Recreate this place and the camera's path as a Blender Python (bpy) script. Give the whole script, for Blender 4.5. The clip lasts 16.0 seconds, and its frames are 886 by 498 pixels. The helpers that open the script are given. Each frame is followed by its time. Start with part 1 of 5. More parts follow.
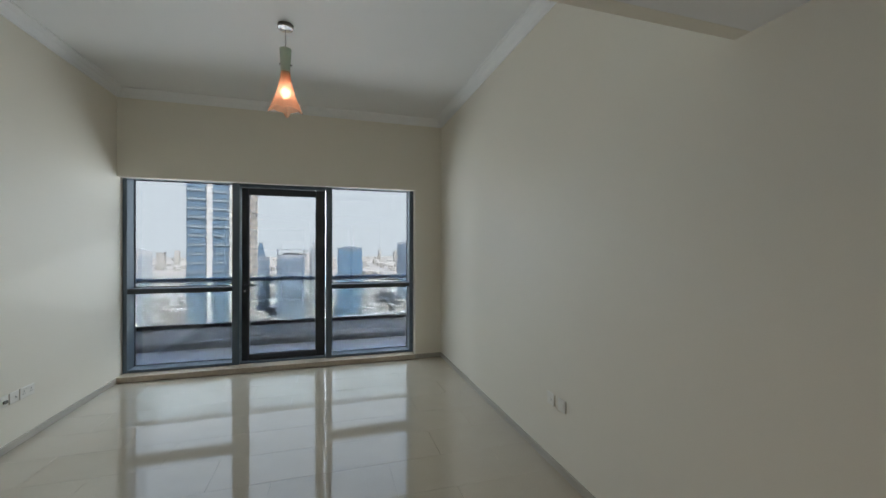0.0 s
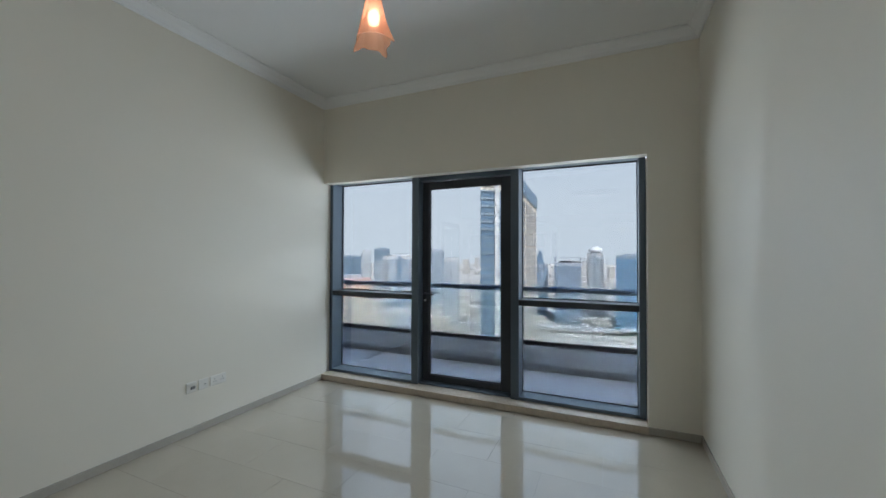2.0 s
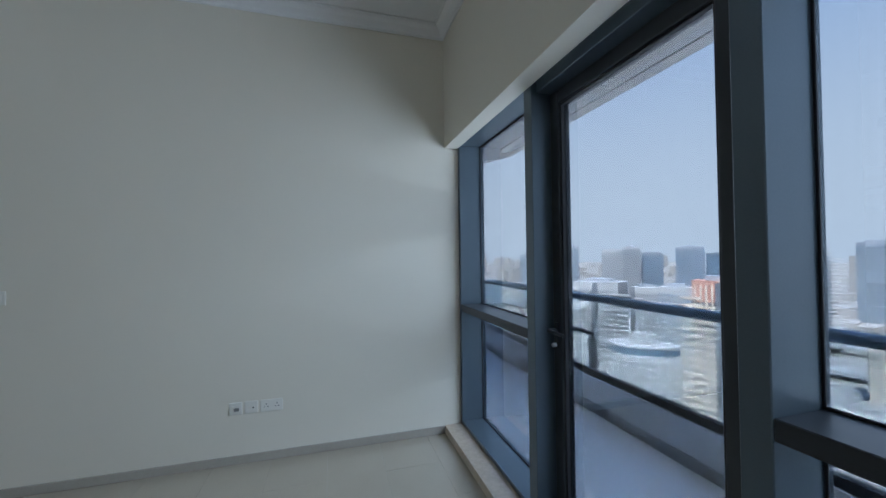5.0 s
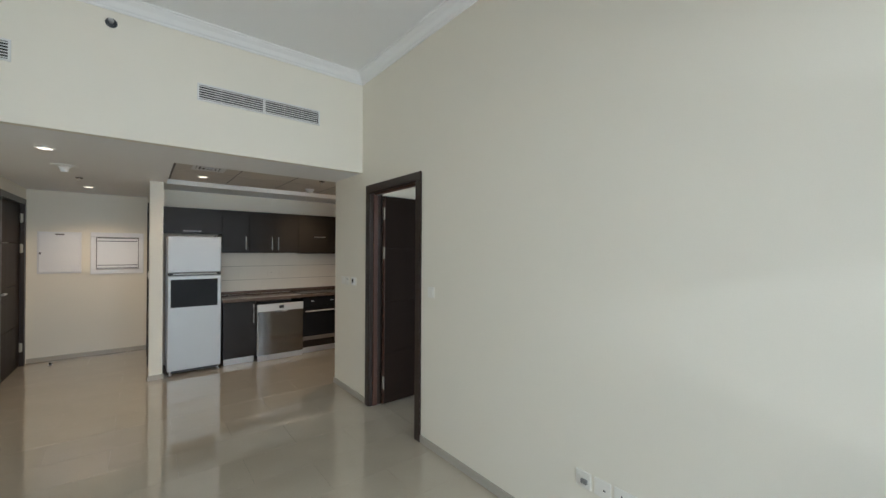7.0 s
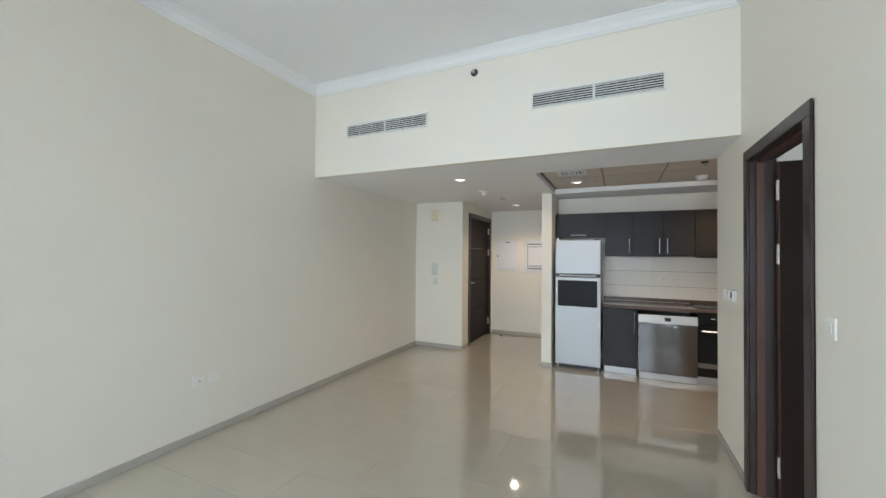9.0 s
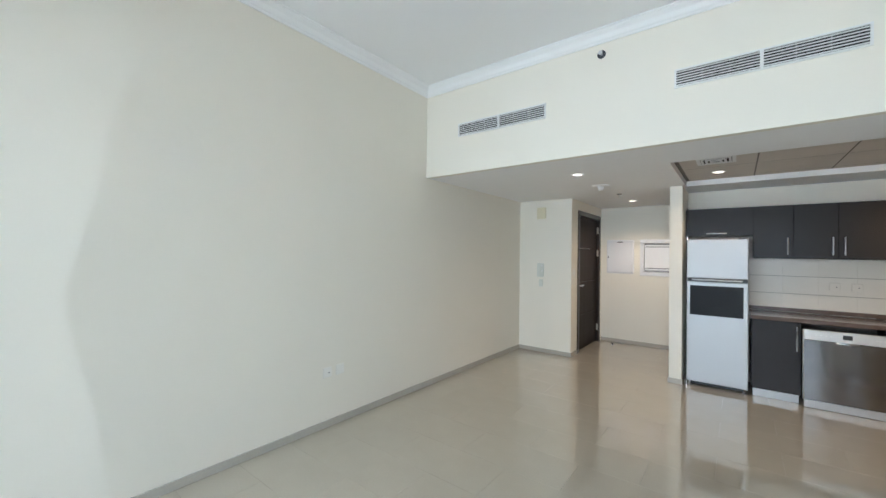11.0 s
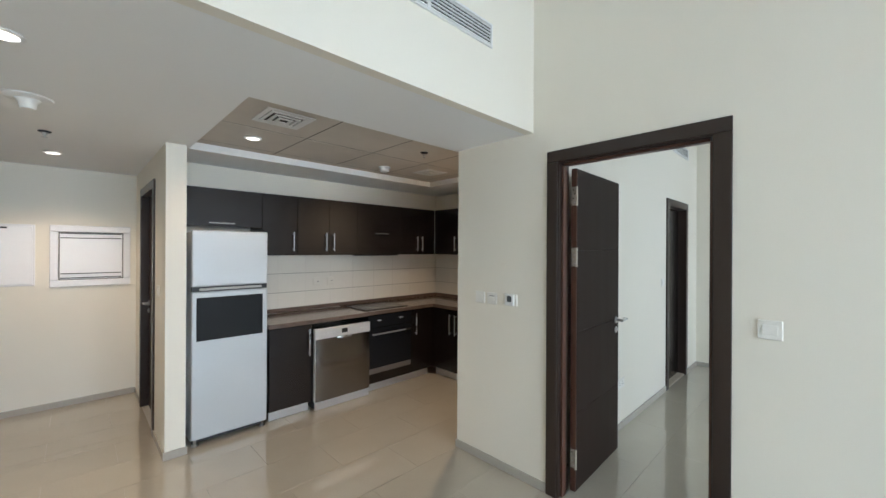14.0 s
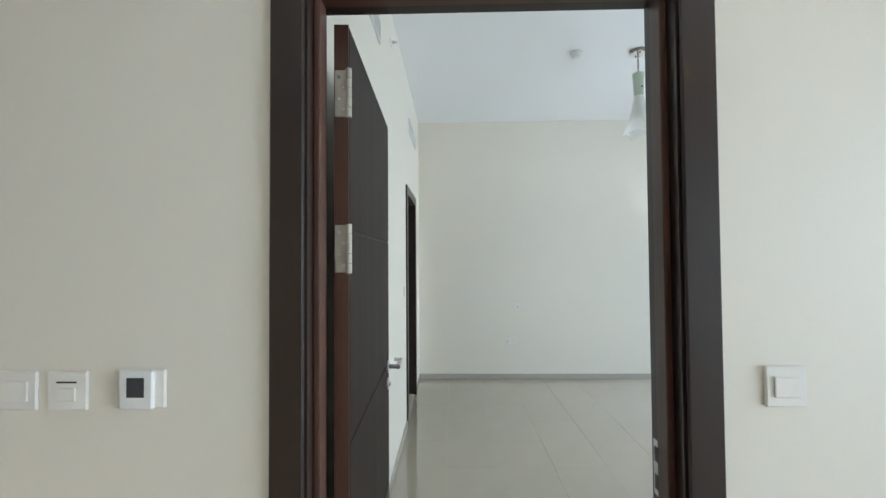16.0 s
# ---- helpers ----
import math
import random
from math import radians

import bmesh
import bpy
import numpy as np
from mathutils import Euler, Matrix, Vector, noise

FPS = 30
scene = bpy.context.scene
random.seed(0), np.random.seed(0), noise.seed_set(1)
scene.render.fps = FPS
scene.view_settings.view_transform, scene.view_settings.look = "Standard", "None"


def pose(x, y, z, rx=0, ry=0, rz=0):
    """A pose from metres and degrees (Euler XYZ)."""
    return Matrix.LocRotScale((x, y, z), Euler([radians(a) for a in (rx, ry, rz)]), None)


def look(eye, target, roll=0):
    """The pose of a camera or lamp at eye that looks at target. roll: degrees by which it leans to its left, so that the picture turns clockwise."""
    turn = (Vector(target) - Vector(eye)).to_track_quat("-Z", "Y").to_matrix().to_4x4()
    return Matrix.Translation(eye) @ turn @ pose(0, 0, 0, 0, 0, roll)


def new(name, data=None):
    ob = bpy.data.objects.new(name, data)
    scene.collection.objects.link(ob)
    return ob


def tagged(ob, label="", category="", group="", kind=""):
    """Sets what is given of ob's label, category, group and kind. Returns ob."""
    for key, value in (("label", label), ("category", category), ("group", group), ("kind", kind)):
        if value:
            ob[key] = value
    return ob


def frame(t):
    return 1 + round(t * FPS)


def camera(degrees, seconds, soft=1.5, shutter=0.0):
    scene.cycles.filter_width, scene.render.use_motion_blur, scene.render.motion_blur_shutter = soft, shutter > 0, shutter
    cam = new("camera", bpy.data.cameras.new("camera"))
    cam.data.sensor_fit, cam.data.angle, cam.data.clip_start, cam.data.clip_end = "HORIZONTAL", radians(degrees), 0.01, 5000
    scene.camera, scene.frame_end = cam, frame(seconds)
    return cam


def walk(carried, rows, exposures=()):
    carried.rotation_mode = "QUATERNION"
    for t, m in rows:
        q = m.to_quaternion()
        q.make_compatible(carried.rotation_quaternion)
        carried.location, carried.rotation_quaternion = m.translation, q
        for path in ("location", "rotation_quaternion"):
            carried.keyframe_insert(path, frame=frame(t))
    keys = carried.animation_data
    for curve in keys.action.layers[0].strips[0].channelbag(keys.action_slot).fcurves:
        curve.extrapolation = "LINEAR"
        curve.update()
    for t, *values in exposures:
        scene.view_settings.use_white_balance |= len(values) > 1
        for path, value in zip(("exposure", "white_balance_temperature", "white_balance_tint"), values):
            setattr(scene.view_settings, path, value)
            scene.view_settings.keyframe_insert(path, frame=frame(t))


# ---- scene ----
cam = camera(99.0, 16.0)
PATH = [
    (0, (2.334, -5.184, 1.536), (2.903, -3.267, 1.534), 0.1),
    (0.5, (2.675, -4.948, 1.499), (2.814, -2.953, 1.519), 0.4),
    (1, (2.933, -4.571, 1.5), (2.711, -2.583, 1.524), 0.5),
    (1.5, (3.063, -4.107, 1.506), (2.508, -2.185, 1.529), 0.3),
    (2, (3.166, -3.613, 1.483), (2.363, -1.782, 1.519), 0.2),
    (2.5, (3.215, -3.083, 1.513), (2.193, -1.364, 1.531), 0.2),
    (3, (3.269, -2.565, 1.525), (2.071, -0.964, 1.537), 0.1),
    (3.2, (3.263, -2.381, 1.522), (2.007, -0.825, 1.537), 0.2),
    (5.3, (2.877, -0.734, 1.451), (0.893, -0.486, 1.487), -0.7),
    (5.5, (2.763, -0.639, 1.457), (0.763, -0.629, 1.491), -0.6),
    (6, (2.412, -0.485, 1.475), (0.514, -1.115, 1.504), -0.1),
    (6.5, (2.086, -0.462, 1.536), (0.443, -1.602, 1.548), 0.2),
    (7, (1.776, -0.501, 1.555), (0.533, -2.068, 1.562), 0.3),
    (7.5, (1.393, -0.567, 1.548), (0.588, -2.398, 1.57), 0.7),
    (8, (1.112, -0.65, 1.535), (0.821, -2.629, 1.556), 0.4),
    (8.5, (0.918, -0.765, 1.532), (1.215, -2.743, 1.551), 0.4),
    (9, (0.776, -0.864, 1.504), (1.613, -2.68, 1.534), 0.5),
    (9.5, (0.655, -0.787, 1.493), (1.892, -2.357, 1.526), 0.9),
    (9.7, (0.627, -0.729, 1.48), (1.97, -2.211, 1.518), 1.0),
    (11.8, (1.56, -1.137, 1.512), (2.38, -2.961, 1.529), 0.8),
    (12, (1.681, -1.245, 1.509), (2.26, -3.159, 1.529), 0.7),
    (12.5, (1.99, -1.528, 1.53), (1.978, -3.528, 1.559), 0.6),
    (13, (2.158, -1.865, 1.551), (1.64, -3.796, 1.573), 0.4),
    (13.5, (2.251, -2.294, 1.578), (1.26, -4.031, 1.588), 0.3),
    (14, (2.194, -2.695, 1.572), (0.799, -4.129, 1.573), 0.3),
    (14.5, (1.969, -3.071, 1.533), (0.292, -4.16, 1.566), 0.5),
    (15, (1.689, -3.358, 1.534), (-0.18, -4.068, 1.572), 0.4),
    (15.5, (1.265, -3.493, 1.527), (-0.703, -3.845, 1.557), 0.2),
    (16, (0.824, -3.585, 1.501), (-1.175, -3.628, 1.546), -0.4),
]
EXPOSURE = [(0.0, 4.85, 5850, 10), (1.0, 4.85, 5700, 10), (3.2, 4.6, 5400, 10), (5.5, 4.55, 5000, 10), (6.2, 5.15, 5550, 10), (7.0, 5.35, 5850, 10), (8.5, 5.75, 5650, 10), (12.0, 5.98, 5450, 10), (14.0, 6.05, 5500, 10), (15.0, 6.15, 5500, 10), (16.0, 6.15, 5500, 10)]
walk(cam, [(t, look(eye, target, roll)) for t, eye, target, roll in PATH], EXPOSURE)

# ---- world, sun, large lights ----
SUN_ELEV, SUN_AZ = radians(58), radians(140)
world = bpy.data.worlds.new("world")
scene.world = world
world.use_nodes = True
wn, wl = world.node_tree.nodes, world.node_tree.links
sky = wn.new("ShaderNodeTexSky")
sky.sky_type, sky.sun_disc = "NISHITA", False
sky.sun_elevation, sky.sun_rotation = SUN_ELEV, SUN_AZ
sky.air_density, sky.dust_density, sky.ozone_density = 1.0, 1.0, 2.5
wl.new(sky.outputs[0], wn["Background"].inputs[0])
wn["Background"].inputs[1].default_value = 0.15

sun_data = bpy.data.lights.new("sun", "SUN")
sun_data.energy, sun_data.angle, sun_data.color = 4.0, radians(3.0), (1.0, 0.95, 0.87)
sun_lamp = new("sun", sun_data)
sun_lamp.matrix_world = look((0, 0, 60), (-0.643 * 30, 0.766 * 30, 60 - 48))


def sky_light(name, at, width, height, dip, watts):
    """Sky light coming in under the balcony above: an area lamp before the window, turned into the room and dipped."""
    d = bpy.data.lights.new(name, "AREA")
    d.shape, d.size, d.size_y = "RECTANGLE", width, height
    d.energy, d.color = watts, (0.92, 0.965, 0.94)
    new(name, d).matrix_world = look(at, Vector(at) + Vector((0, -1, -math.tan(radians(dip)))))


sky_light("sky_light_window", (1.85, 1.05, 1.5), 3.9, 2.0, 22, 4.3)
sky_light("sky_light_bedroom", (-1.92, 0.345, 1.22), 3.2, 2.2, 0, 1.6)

# ---- materials ----
def pbr(name, col, rough=0.5, metal=0.0, var=0.06, fine=60.0, coarse=2.5, bump=0.0, coat=0.0, stretch=(1, 1, 1), rand=0.0, rvar=0.02, spec=0.5):
    m = bpy.data.materials.new(name)
    m.use_nodes = True
    n, l = m.node_tree.nodes, m.node_tree.links
    b = n["Principled BSDF"]
    tc, mp = n.new("ShaderNodeTexCoord"), n.new("ShaderNodeMapping")
    mp.inputs["Scale"].default_value = stretch
    l.new(tc.outputs["Object"], mp.inputs[0])
    big, small = n.new("ShaderNodeTexNoise"), n.new("ShaderNodeTexNoise")
    big.inputs["Scale"].default_value, small.inputs["Scale"].default_value = coarse, fine
    big.inputs["Detail"].default_value, small.inputs["Detail"].default_value = 3, 4
    for t in (big, small):
        l.new(mp.outputs[0], t.inputs[0])
    add = n.new("ShaderNodeMath")
    add.operation = "ADD"
    l.new(big.outputs[0], add.inputs[0]), l.new(small.outputs[0], add.inputs[1])
    rng = n.new("ShaderNodeMapRange")
    rng.inputs[1].default_value, rng.inputs[2].default_value = 0.6, 1.4
    rng.inputs[3].default_value, rng.inputs[4].default_value = 1 - var, 1 + var
    l.new(add.outputs[0], rng.inputs[0])
    shade = rng.outputs[0]
    if rand:
        oi, rr, mu = n.new("ShaderNodeObjectInfo"), n.new("ShaderNodeMapRange"), n.new("ShaderNodeMath")
        rr.inputs[3].default_value, rr.inputs[4].default_value = 1 - rand, 1 + rand
        l.new(oi.outputs["Random"], rr.inputs[0])
        mu.operation = "MULTIPLY"
        l.new(shade, mu.inputs[0]), l.new(rr.outputs[0], mu.inputs[1])
        shade = mu.outputs[0]
    vm = n.new("ShaderNodeVectorMath")
    vm.operation = "SCALE"
    vm.inputs[0].default_value = col
    l.new(shade, vm.inputs["Scale"])
    l.new(vm.outputs[0], b.inputs["Base Color"])
    rg = n.new("ShaderNodeMapRange")
    rg.inputs[1].default_value, rg.inputs[2].default_value = 0.3, 0.7
    rg.inputs[3].default_value, rg.inputs[4].default_value = rough * (1 - rvar * 2), rough * (1 + rvar * 2)
    l.new(big.outputs[0], rg.inputs[0])
    l.new(rg.outputs[0], b.inputs["Roughness"])
    b.inputs["Metallic"].default_value = metal
    b.inputs["Coat Weight"].default_value = coat
    b.inputs["Coat Roughness"].default_value = 0.06
    b.inputs["Specular IOR Level"].default_value = spec
    if bump:
        bp = n.new("ShaderNodeBump")
        bp.inputs["Strength"].default_value, bp.inputs["Distance"].default_value = bump, 0.004
        l.new(small.outputs[0], bp.inputs["Height"])
        l.new(bp.outputs[0], b.inputs["Normal"])
    return m


def glass(name, tint, ior=1.5, rough=0.0):
    m = bpy.data.materials.new(name)
    m.use_nodes = True
    n, l = m.node_tree.nodes, m.node_tree.links
    n.remove(n["Principled BSDF"])
    tr, gl, mx, lw, pw, ad = (n.new(k) for k in ("ShaderNodeBsdfTransparent", "ShaderNodeBsdfGlossy", "ShaderNodeMixShader", "ShaderNodeLayerWeight", "ShaderNodeMath", "ShaderNodeMath"))
    tr.inputs[0].default_value = (*tint, 1)
    gl.inputs["Roughness"].default_value = rough
    lw.inputs[0].default_value = 0.5
    pw.operation, ad.operation = "POWER", "MULTIPLY_ADD"
    pw.inputs[1].default_value = 5.0
    r0 = ((ior - 1) / (ior + 1)) ** 2
    ad.inputs[1].default_value, ad.inputs[2].default_value = 0.8 * (1 - r0), r0
    l.new(lw.outputs["Facing"], pw.inputs[0]), l.new(pw.outputs[0], ad.inputs[0])
    l.new(ad.outputs[0], mx.inputs[0]), l.new(tr.outputs[0], mx.inputs[1]), l.new(gl.outputs[0], mx.inputs[2])
    l.new(mx.outputs[0], n["Material Output"].inputs[0])
    return m


def glow(name, col, strength):
    m = bpy.data.materials.new(name)
    m.use_nodes = True
    b = m.node_tree.nodes["Principled BSDF"]
    b.inputs["Base Color"].default_value = (*col, 1)
    b.inputs["Emission Color"].default_value = (*col, 1)
    b.inputs["Emission Strength"].default_value = strength
    return m


def frosted(name, col, clear):
    """Lit glass: lets light through softly."""
    m = bpy.data.materials.new(name)
    m.use_nodes = True
    n, l = m.node_tree.nodes, m.node_tree.links
    b = n["Principled BSDF"]
    b.inputs["Base Color"].default_value = (*col, 1)
    b.inputs["Roughness"].default_value = 0.25
    tl, tp, m1, m2 = (n.new(k) for k in ("ShaderNodeBsdfTranslucent", "ShaderNodeBsdfTransparent", "ShaderNodeMixShader", "ShaderNodeMixShader"))
    tl.inputs[0].default_value = (*col, 1)
    tp.inputs[0].default_value = (*col, 1)
    m1.inputs[0].default_value, m2.inputs[0].default_value = 0.7, clear
    l.new(b.outputs[0], m1.inputs[1]), l.new(tl.outputs[0], m1.inputs[2])
    l.new(m1.outputs[0], m2.inputs[1]), l.new(tp.outputs[0], m2.inputs[2])
    l.new(m2.outputs[0], n["Material Output"].inputs[0])
    return m


PAINT = pbr("cream_wall_paint", (0.80, 0.76, 0.66), 0.55, var=0.02, fine=220, coarse=1.2, bump=0.05)
CEIL = pbr("white_ceiling_paint", (0.84, 0.84, 0.83), 0.6, var=0.015, fine=200, coarse=1.0, bump=0.04)
TILE = pbr("polished_beige_tile", (0.43, 0.385, 0.31), 0.06, var=0.05, fine=90, coarse=3.5, rand=0.012, rvar=0.05, spec=0.85, coat=0.8)
GROUT = pbr("beige_grout", (0.36, 0.33, 0.28), 0.5, bump=0.1)
SKIRT = pbr("tile_skirting", (0.44, 0.41, 0.355), 0.15, var=0.05, rand=0.03)
SILL = pbr("beige_marble_sill", (0.55, 0.47, 0.37), 0.2, var=0.16, fine=35, coarse=5)
WENGE = pbr("dark_wenge_veneer", (0.024, 0.014, 0.010), 0.36, var=0.1, fine=70, coarse=6, stretch=(2, 2, 0.15), bump=0.04, coat=0.15)
WENGE_E = pbr("dark_red_brown_wood_edge", (0.075, 0.032, 0.020), 0.32, var=0.18, fine=60, coarse=6, stretch=(2, 2, 0.15), bump=0.05)
WENGE_H = pbr("dark_wenge_veneer_across", (0.024, 0.014, 0.010), 0.36, var=0.04, fine=70, coarse=6, stretch=(2, 0.15, 2), bump=0.04, coat=0.15)
LEAF = pbr("grey_brown_door_veneer", (0.017, 0.0095, 0.0065), 0.5, var=0.12, fine=80, coarse=6, stretch=(2, 2, 0.12), coat=0.0, spec=0.14)
CAB = pbr("black_brown_cabinet_laminate", (0.010, 0.007, 0.0065), 0.27, var=0.03, fine=60, coarse=6, stretch=(2, 2, 0.15), rvar=0.0, spec=0.5)
ALU_D = pbr("dark_anodised_aluminium", (0.045, 0.050, 0.058), 0.36, metal=0.4, var=0.06, fine=150, coarse=3)
ALU = pbr("anodised_grey_aluminium", (0.11, 0.14, 0.17), 0.34, metal=0.55, var=0.06, fine=150, coarse=3)
GASKET = pbr("black_rubber", (0.012, 0.012, 0.014), 0.6)
STEEL = pbr("brushed_steel", (0.60, 0.60, 0.60), 0.28, metal=1.0, var=0.04, fine=60, coarse=3)
DWSTEEL = pbr("brushed_steel_front", (0.27, 0.265, 0.265), 0.2, metal=1.0, var=0.03, fine=200, coarse=2, stretch=(1, 1, 0.05))
CHROME = pbr("chrome", (0.82, 0.82, 0.82), 0.1, metal=1.0, var=0.03)
BRASSY = pbr("satin_nickel_hinge", (0.50, 0.46, 0.38), 0.45, metal=0.4, var=0.06)
FRIDGE = pbr("silver_enamel", (0.55, 0.58, 0.605), 0.3, metal=0.25, var=0.03, fine=140, coarse=2)
DARKPANEL = pbr("black_glass_panel", (0.010, 0.011, 0.013), 0.25, var=0.02, spec=0.3)
PLASTIC = pbr("white_plastic", (0.80, 0.80, 0.78), 0.35, var=0.02)
CREAMPL = pbr("aged_cream_plastic", (0.72, 0.66, 0.47), 0.4, var=0.05)
GREYPL = pbr("grey_screen", (0.05, 0.055, 0.06), 0.2)
BLACK = pbr("black_plastic", (0.015, 0.015, 0.015), 0.4)
GRANITE = pbr("brown_polished_granite", (0.115, 0.082, 0.066), 0.16, var=0.45, fine=160, coarse=18, coat=0.2)
SPLASH = pbr("glossy_white_wall_tile", (0.74, 0.70, 0.62), 0.12, var=0.02, rand=0.015)
CTILE = pbr("grey_ceiling_tile", (0.60, 0.555, 0.495), 0.8, var=0.08, fine=260, coarse=4, bump=0.15)
TBAR = pbr("grey_ceiling_grid", (0.12, 0.108, 0.095), 0.6)
PLINTH = pbr("silver_plinth", (0.62, 0.62, 0.62), 0.3, metal=0.6, var=0.05)
VENT = pbr("white_powder_coated_metal", (0.76, 0.76, 0.74), 0.4, var=0.03)
# painted shade of the access panel's gap, and the grey of the plug
GAP_PLUG_GREY = pbr("grey_gap_shade_and_plug", (0.20, 0.20, 0.19), 0.8)
# grey for the shadow along the parapet's foot
FOOT_SHADE = pbr("parapet_foot_shade", (0.36, 0.37, 0.37), 0.5, var=0.08)
# near-black that stands for the shade inside the ducts
VENTSHADE = pbr("painted_duct_shade", (0.012, 0.012, 0.011), 0.8)
BALFLOOR = pbr("pale_balcony_tile", (0.80, 0.79, 0.77), 0.5, var=0.06, fine=30, coarse=2)
RENDER = pbr("white_painted_render", (0.88, 0.89, 0.90), 0.7, var=0.04, fine=60, coarse=2, bump=0.1)
RAILBLUE = pbr("blue_grey_painted_rail", (0.22, 0.30, 0.38), 0.35, metal=0.4)
# tint darkens the bright view outside against the room; not the glass's own colour
PANE = glass("view_dimming_window_glass", (0.235, 0.238, 0.240), 1.45)
BALGLASS = glass("clear_balustrade_glass", (0.93, 0.96, 0.96), 1.3)
BULB = glow("lit_bulb", (1.0, 0.86, 0.70), 0.3)
DOWN = glow("lit_downlight", (1.0, 0.84, 0.64), 0.04)
SHADE_LIT = frosted("orange_frosted_glass", (1.0, 0.74, 0.58), 0.6)
SHADE_OFF = frosted("white_frosted_glass", (0.93, 0.93, 0.91), 0.02)
NECK = frosted("pale_green_glass", (0.80, 0.84, 0.77), 0.35)
# city
CONC_W = pbr("white_concrete", (0.46, 0.45, 0.42), 0.8, var=0.05, fine=0.6, coarse=0.05)
CONC_G = pbr("grey_concrete", (0.31, 0.325, 0.34), 0.8, var=0.06, fine=0.6, coarse=0.05)
CONC_B = pbr("beige_stone_cladding", (0.56, 0.48, 0.37), 0.8, var=0.06, fine=0.6, coarse=0.05)
CONC_R = pbr("terracotta_cladding", (0.46, 0.24, 0.17), 0.8, var=0.08, fine=0.6, coarse=0.05)
GL_BRIGHT = pbr("bright_blue_curtain_glass", (0.09, 0.21, 0.34), 0.3, var=0.12, fine=0.4, coarse=0.05, rand=0.12)
GL_BLUE = pbr("blue_curtain_glass", (0.105, 0.16, 0.215), 0.4, var=0.15, fine=0.4, coarse=0.05, rand=0.15)
GL_PALE = pbr("pale_blue_glass", (0.20, 0.24, 0.265), 0.4, var=0.12, fine=0.4, coarse=0.05, rand=0.12)
GL_DARK = pbr("dark_grey_glass", (0.13, 0.143, 0.156), 0.4, var=0.15, fine=0.4, coarse=0.05, rand=0.15)
SAND = pbr("pale_sandy_city_ground", (0.27, 0.25, 0.215), 0.95, var=0.28, fine=0.03, coarse=0.004)
ASPHALT = pbr("pale_dusty_asphalt", (0.19, 0.185, 0.18), 0.9, var=0.1, fine=0.1, coarse=0.02)
LOWRISE = pbr("pale_low_buildings", (0.36, 0.335, 0.295), 0.9, var=0.2, fine=0.02, coarse=0.006)
GREEN = pbr("dusty_treetops", (0.10, 0.13, 0.07), 0.9, var=0.3, fine=0.2, coarse=0.03)
PLATE = pbr("off_white_plastic_plate", (0.81, 0.79, 0.73), 0.4, var=0.02)
PALESTEEL = pbr("pale_satin_steel", (0.66, 0.66, 0.65), 0.35, metal=0.5, var=0.03)
TAUPE = pbr("taupe_steel_strip", (0.20, 0.175, 0.155), 0.35, metal=0.5, var=0.04)
GLOSSWHITE = pbr("glossy_white_panel", (0.78, 0.78, 0.79), 0.25, var=0.02, coat=0.2)
GREYCREAM = pbr("grey_cream_plastic", (0.64, 0.65, 0.58), 0.4, var=0.04)


def haze(name, low, high, strength, turn, full, clear):
    """Bright dusty air: pale at the horizon, bluer from the height turn on, thinning out between two heights."""
    m = bpy.data.materials.new(name)
    m.use_nodes = True
    n, l = m.node_tree.nodes, m.node_tree.links
    n.remove(n["Principled BSDF"])
    em, tr, mx, tc, sp, rg, rc, mc = (n.new(k) for k in ("ShaderNodeEmission", "ShaderNodeBsdfTransparent", "ShaderNodeMixShader", "ShaderNodeTexCoord", "ShaderNodeSeparateXYZ", "ShaderNodeMapRange", "ShaderNodeMapRange", "ShaderNodeMix"))
    em.inputs[1].default_value = strength
    mc.data_type = "RGBA"
    mc.inputs[6].default_value, mc.inputs[7].default_value = (*low, 1), (*high, 1)
    rc.interpolation_type = "SMOOTHSTEP"
    rc.inputs[1].default_value, rc.inputs[2].default_value = 300.0, turn
    rg.interpolation_type = "SMOOTHSTEP"
    rg.inputs[1].default_value, rg.inputs[2].default_value = full, clear
    l.new(tc.outputs["Object"], sp.inputs[0]), l.new(sp.outputs[2], rg.inputs[0]), l.new(sp.outputs[2], rc.inputs[0])
    l.new(rc.outputs[0], mc.inputs[0]), l.new(mc.outputs[2], em.inputs[0])
    l.new(rg.outputs[0], mx.inputs[0]), l.new(em.outputs[0], mx.inputs[1]), l.new(tr.outputs[0], mx.inputs[2])
    l.new(mx.outputs[0], n["Material Output"].inputs[0])
    return m


HAZE = haze("horizon_haze", (0.91, 0.935, 0.905), (0.42, 0.58, 0.82), 0.46, 4000.0, 3600.0, 5200.0)


# ---- building helpers ----
def box(bm, x0, x1, y0, y1, z0, z1, bevel=0.0, seg=1):
    m = Matrix.Translation(((x0 + x1) / 2, (y0 + y1) / 2, (z0 + z1) / 2)) @ Matrix.Diagonal((abs(x1 - x0), abs(y1 - y0), abs(z1 - z0), 1))
    vs = bmesh.ops.create_cube(bm, size=1, matrix=m)["verts"]
    if bevel:
        es = list({e for v in vs for e in v.link_edges})
        bmesh.ops.bevel(bm, geom=es, offset=bevel, segments=seg, affect="EDGES", profile=0.5)
    return bm


def bx(*a, **k):
    return box(bmesh.new(), *a, **k)


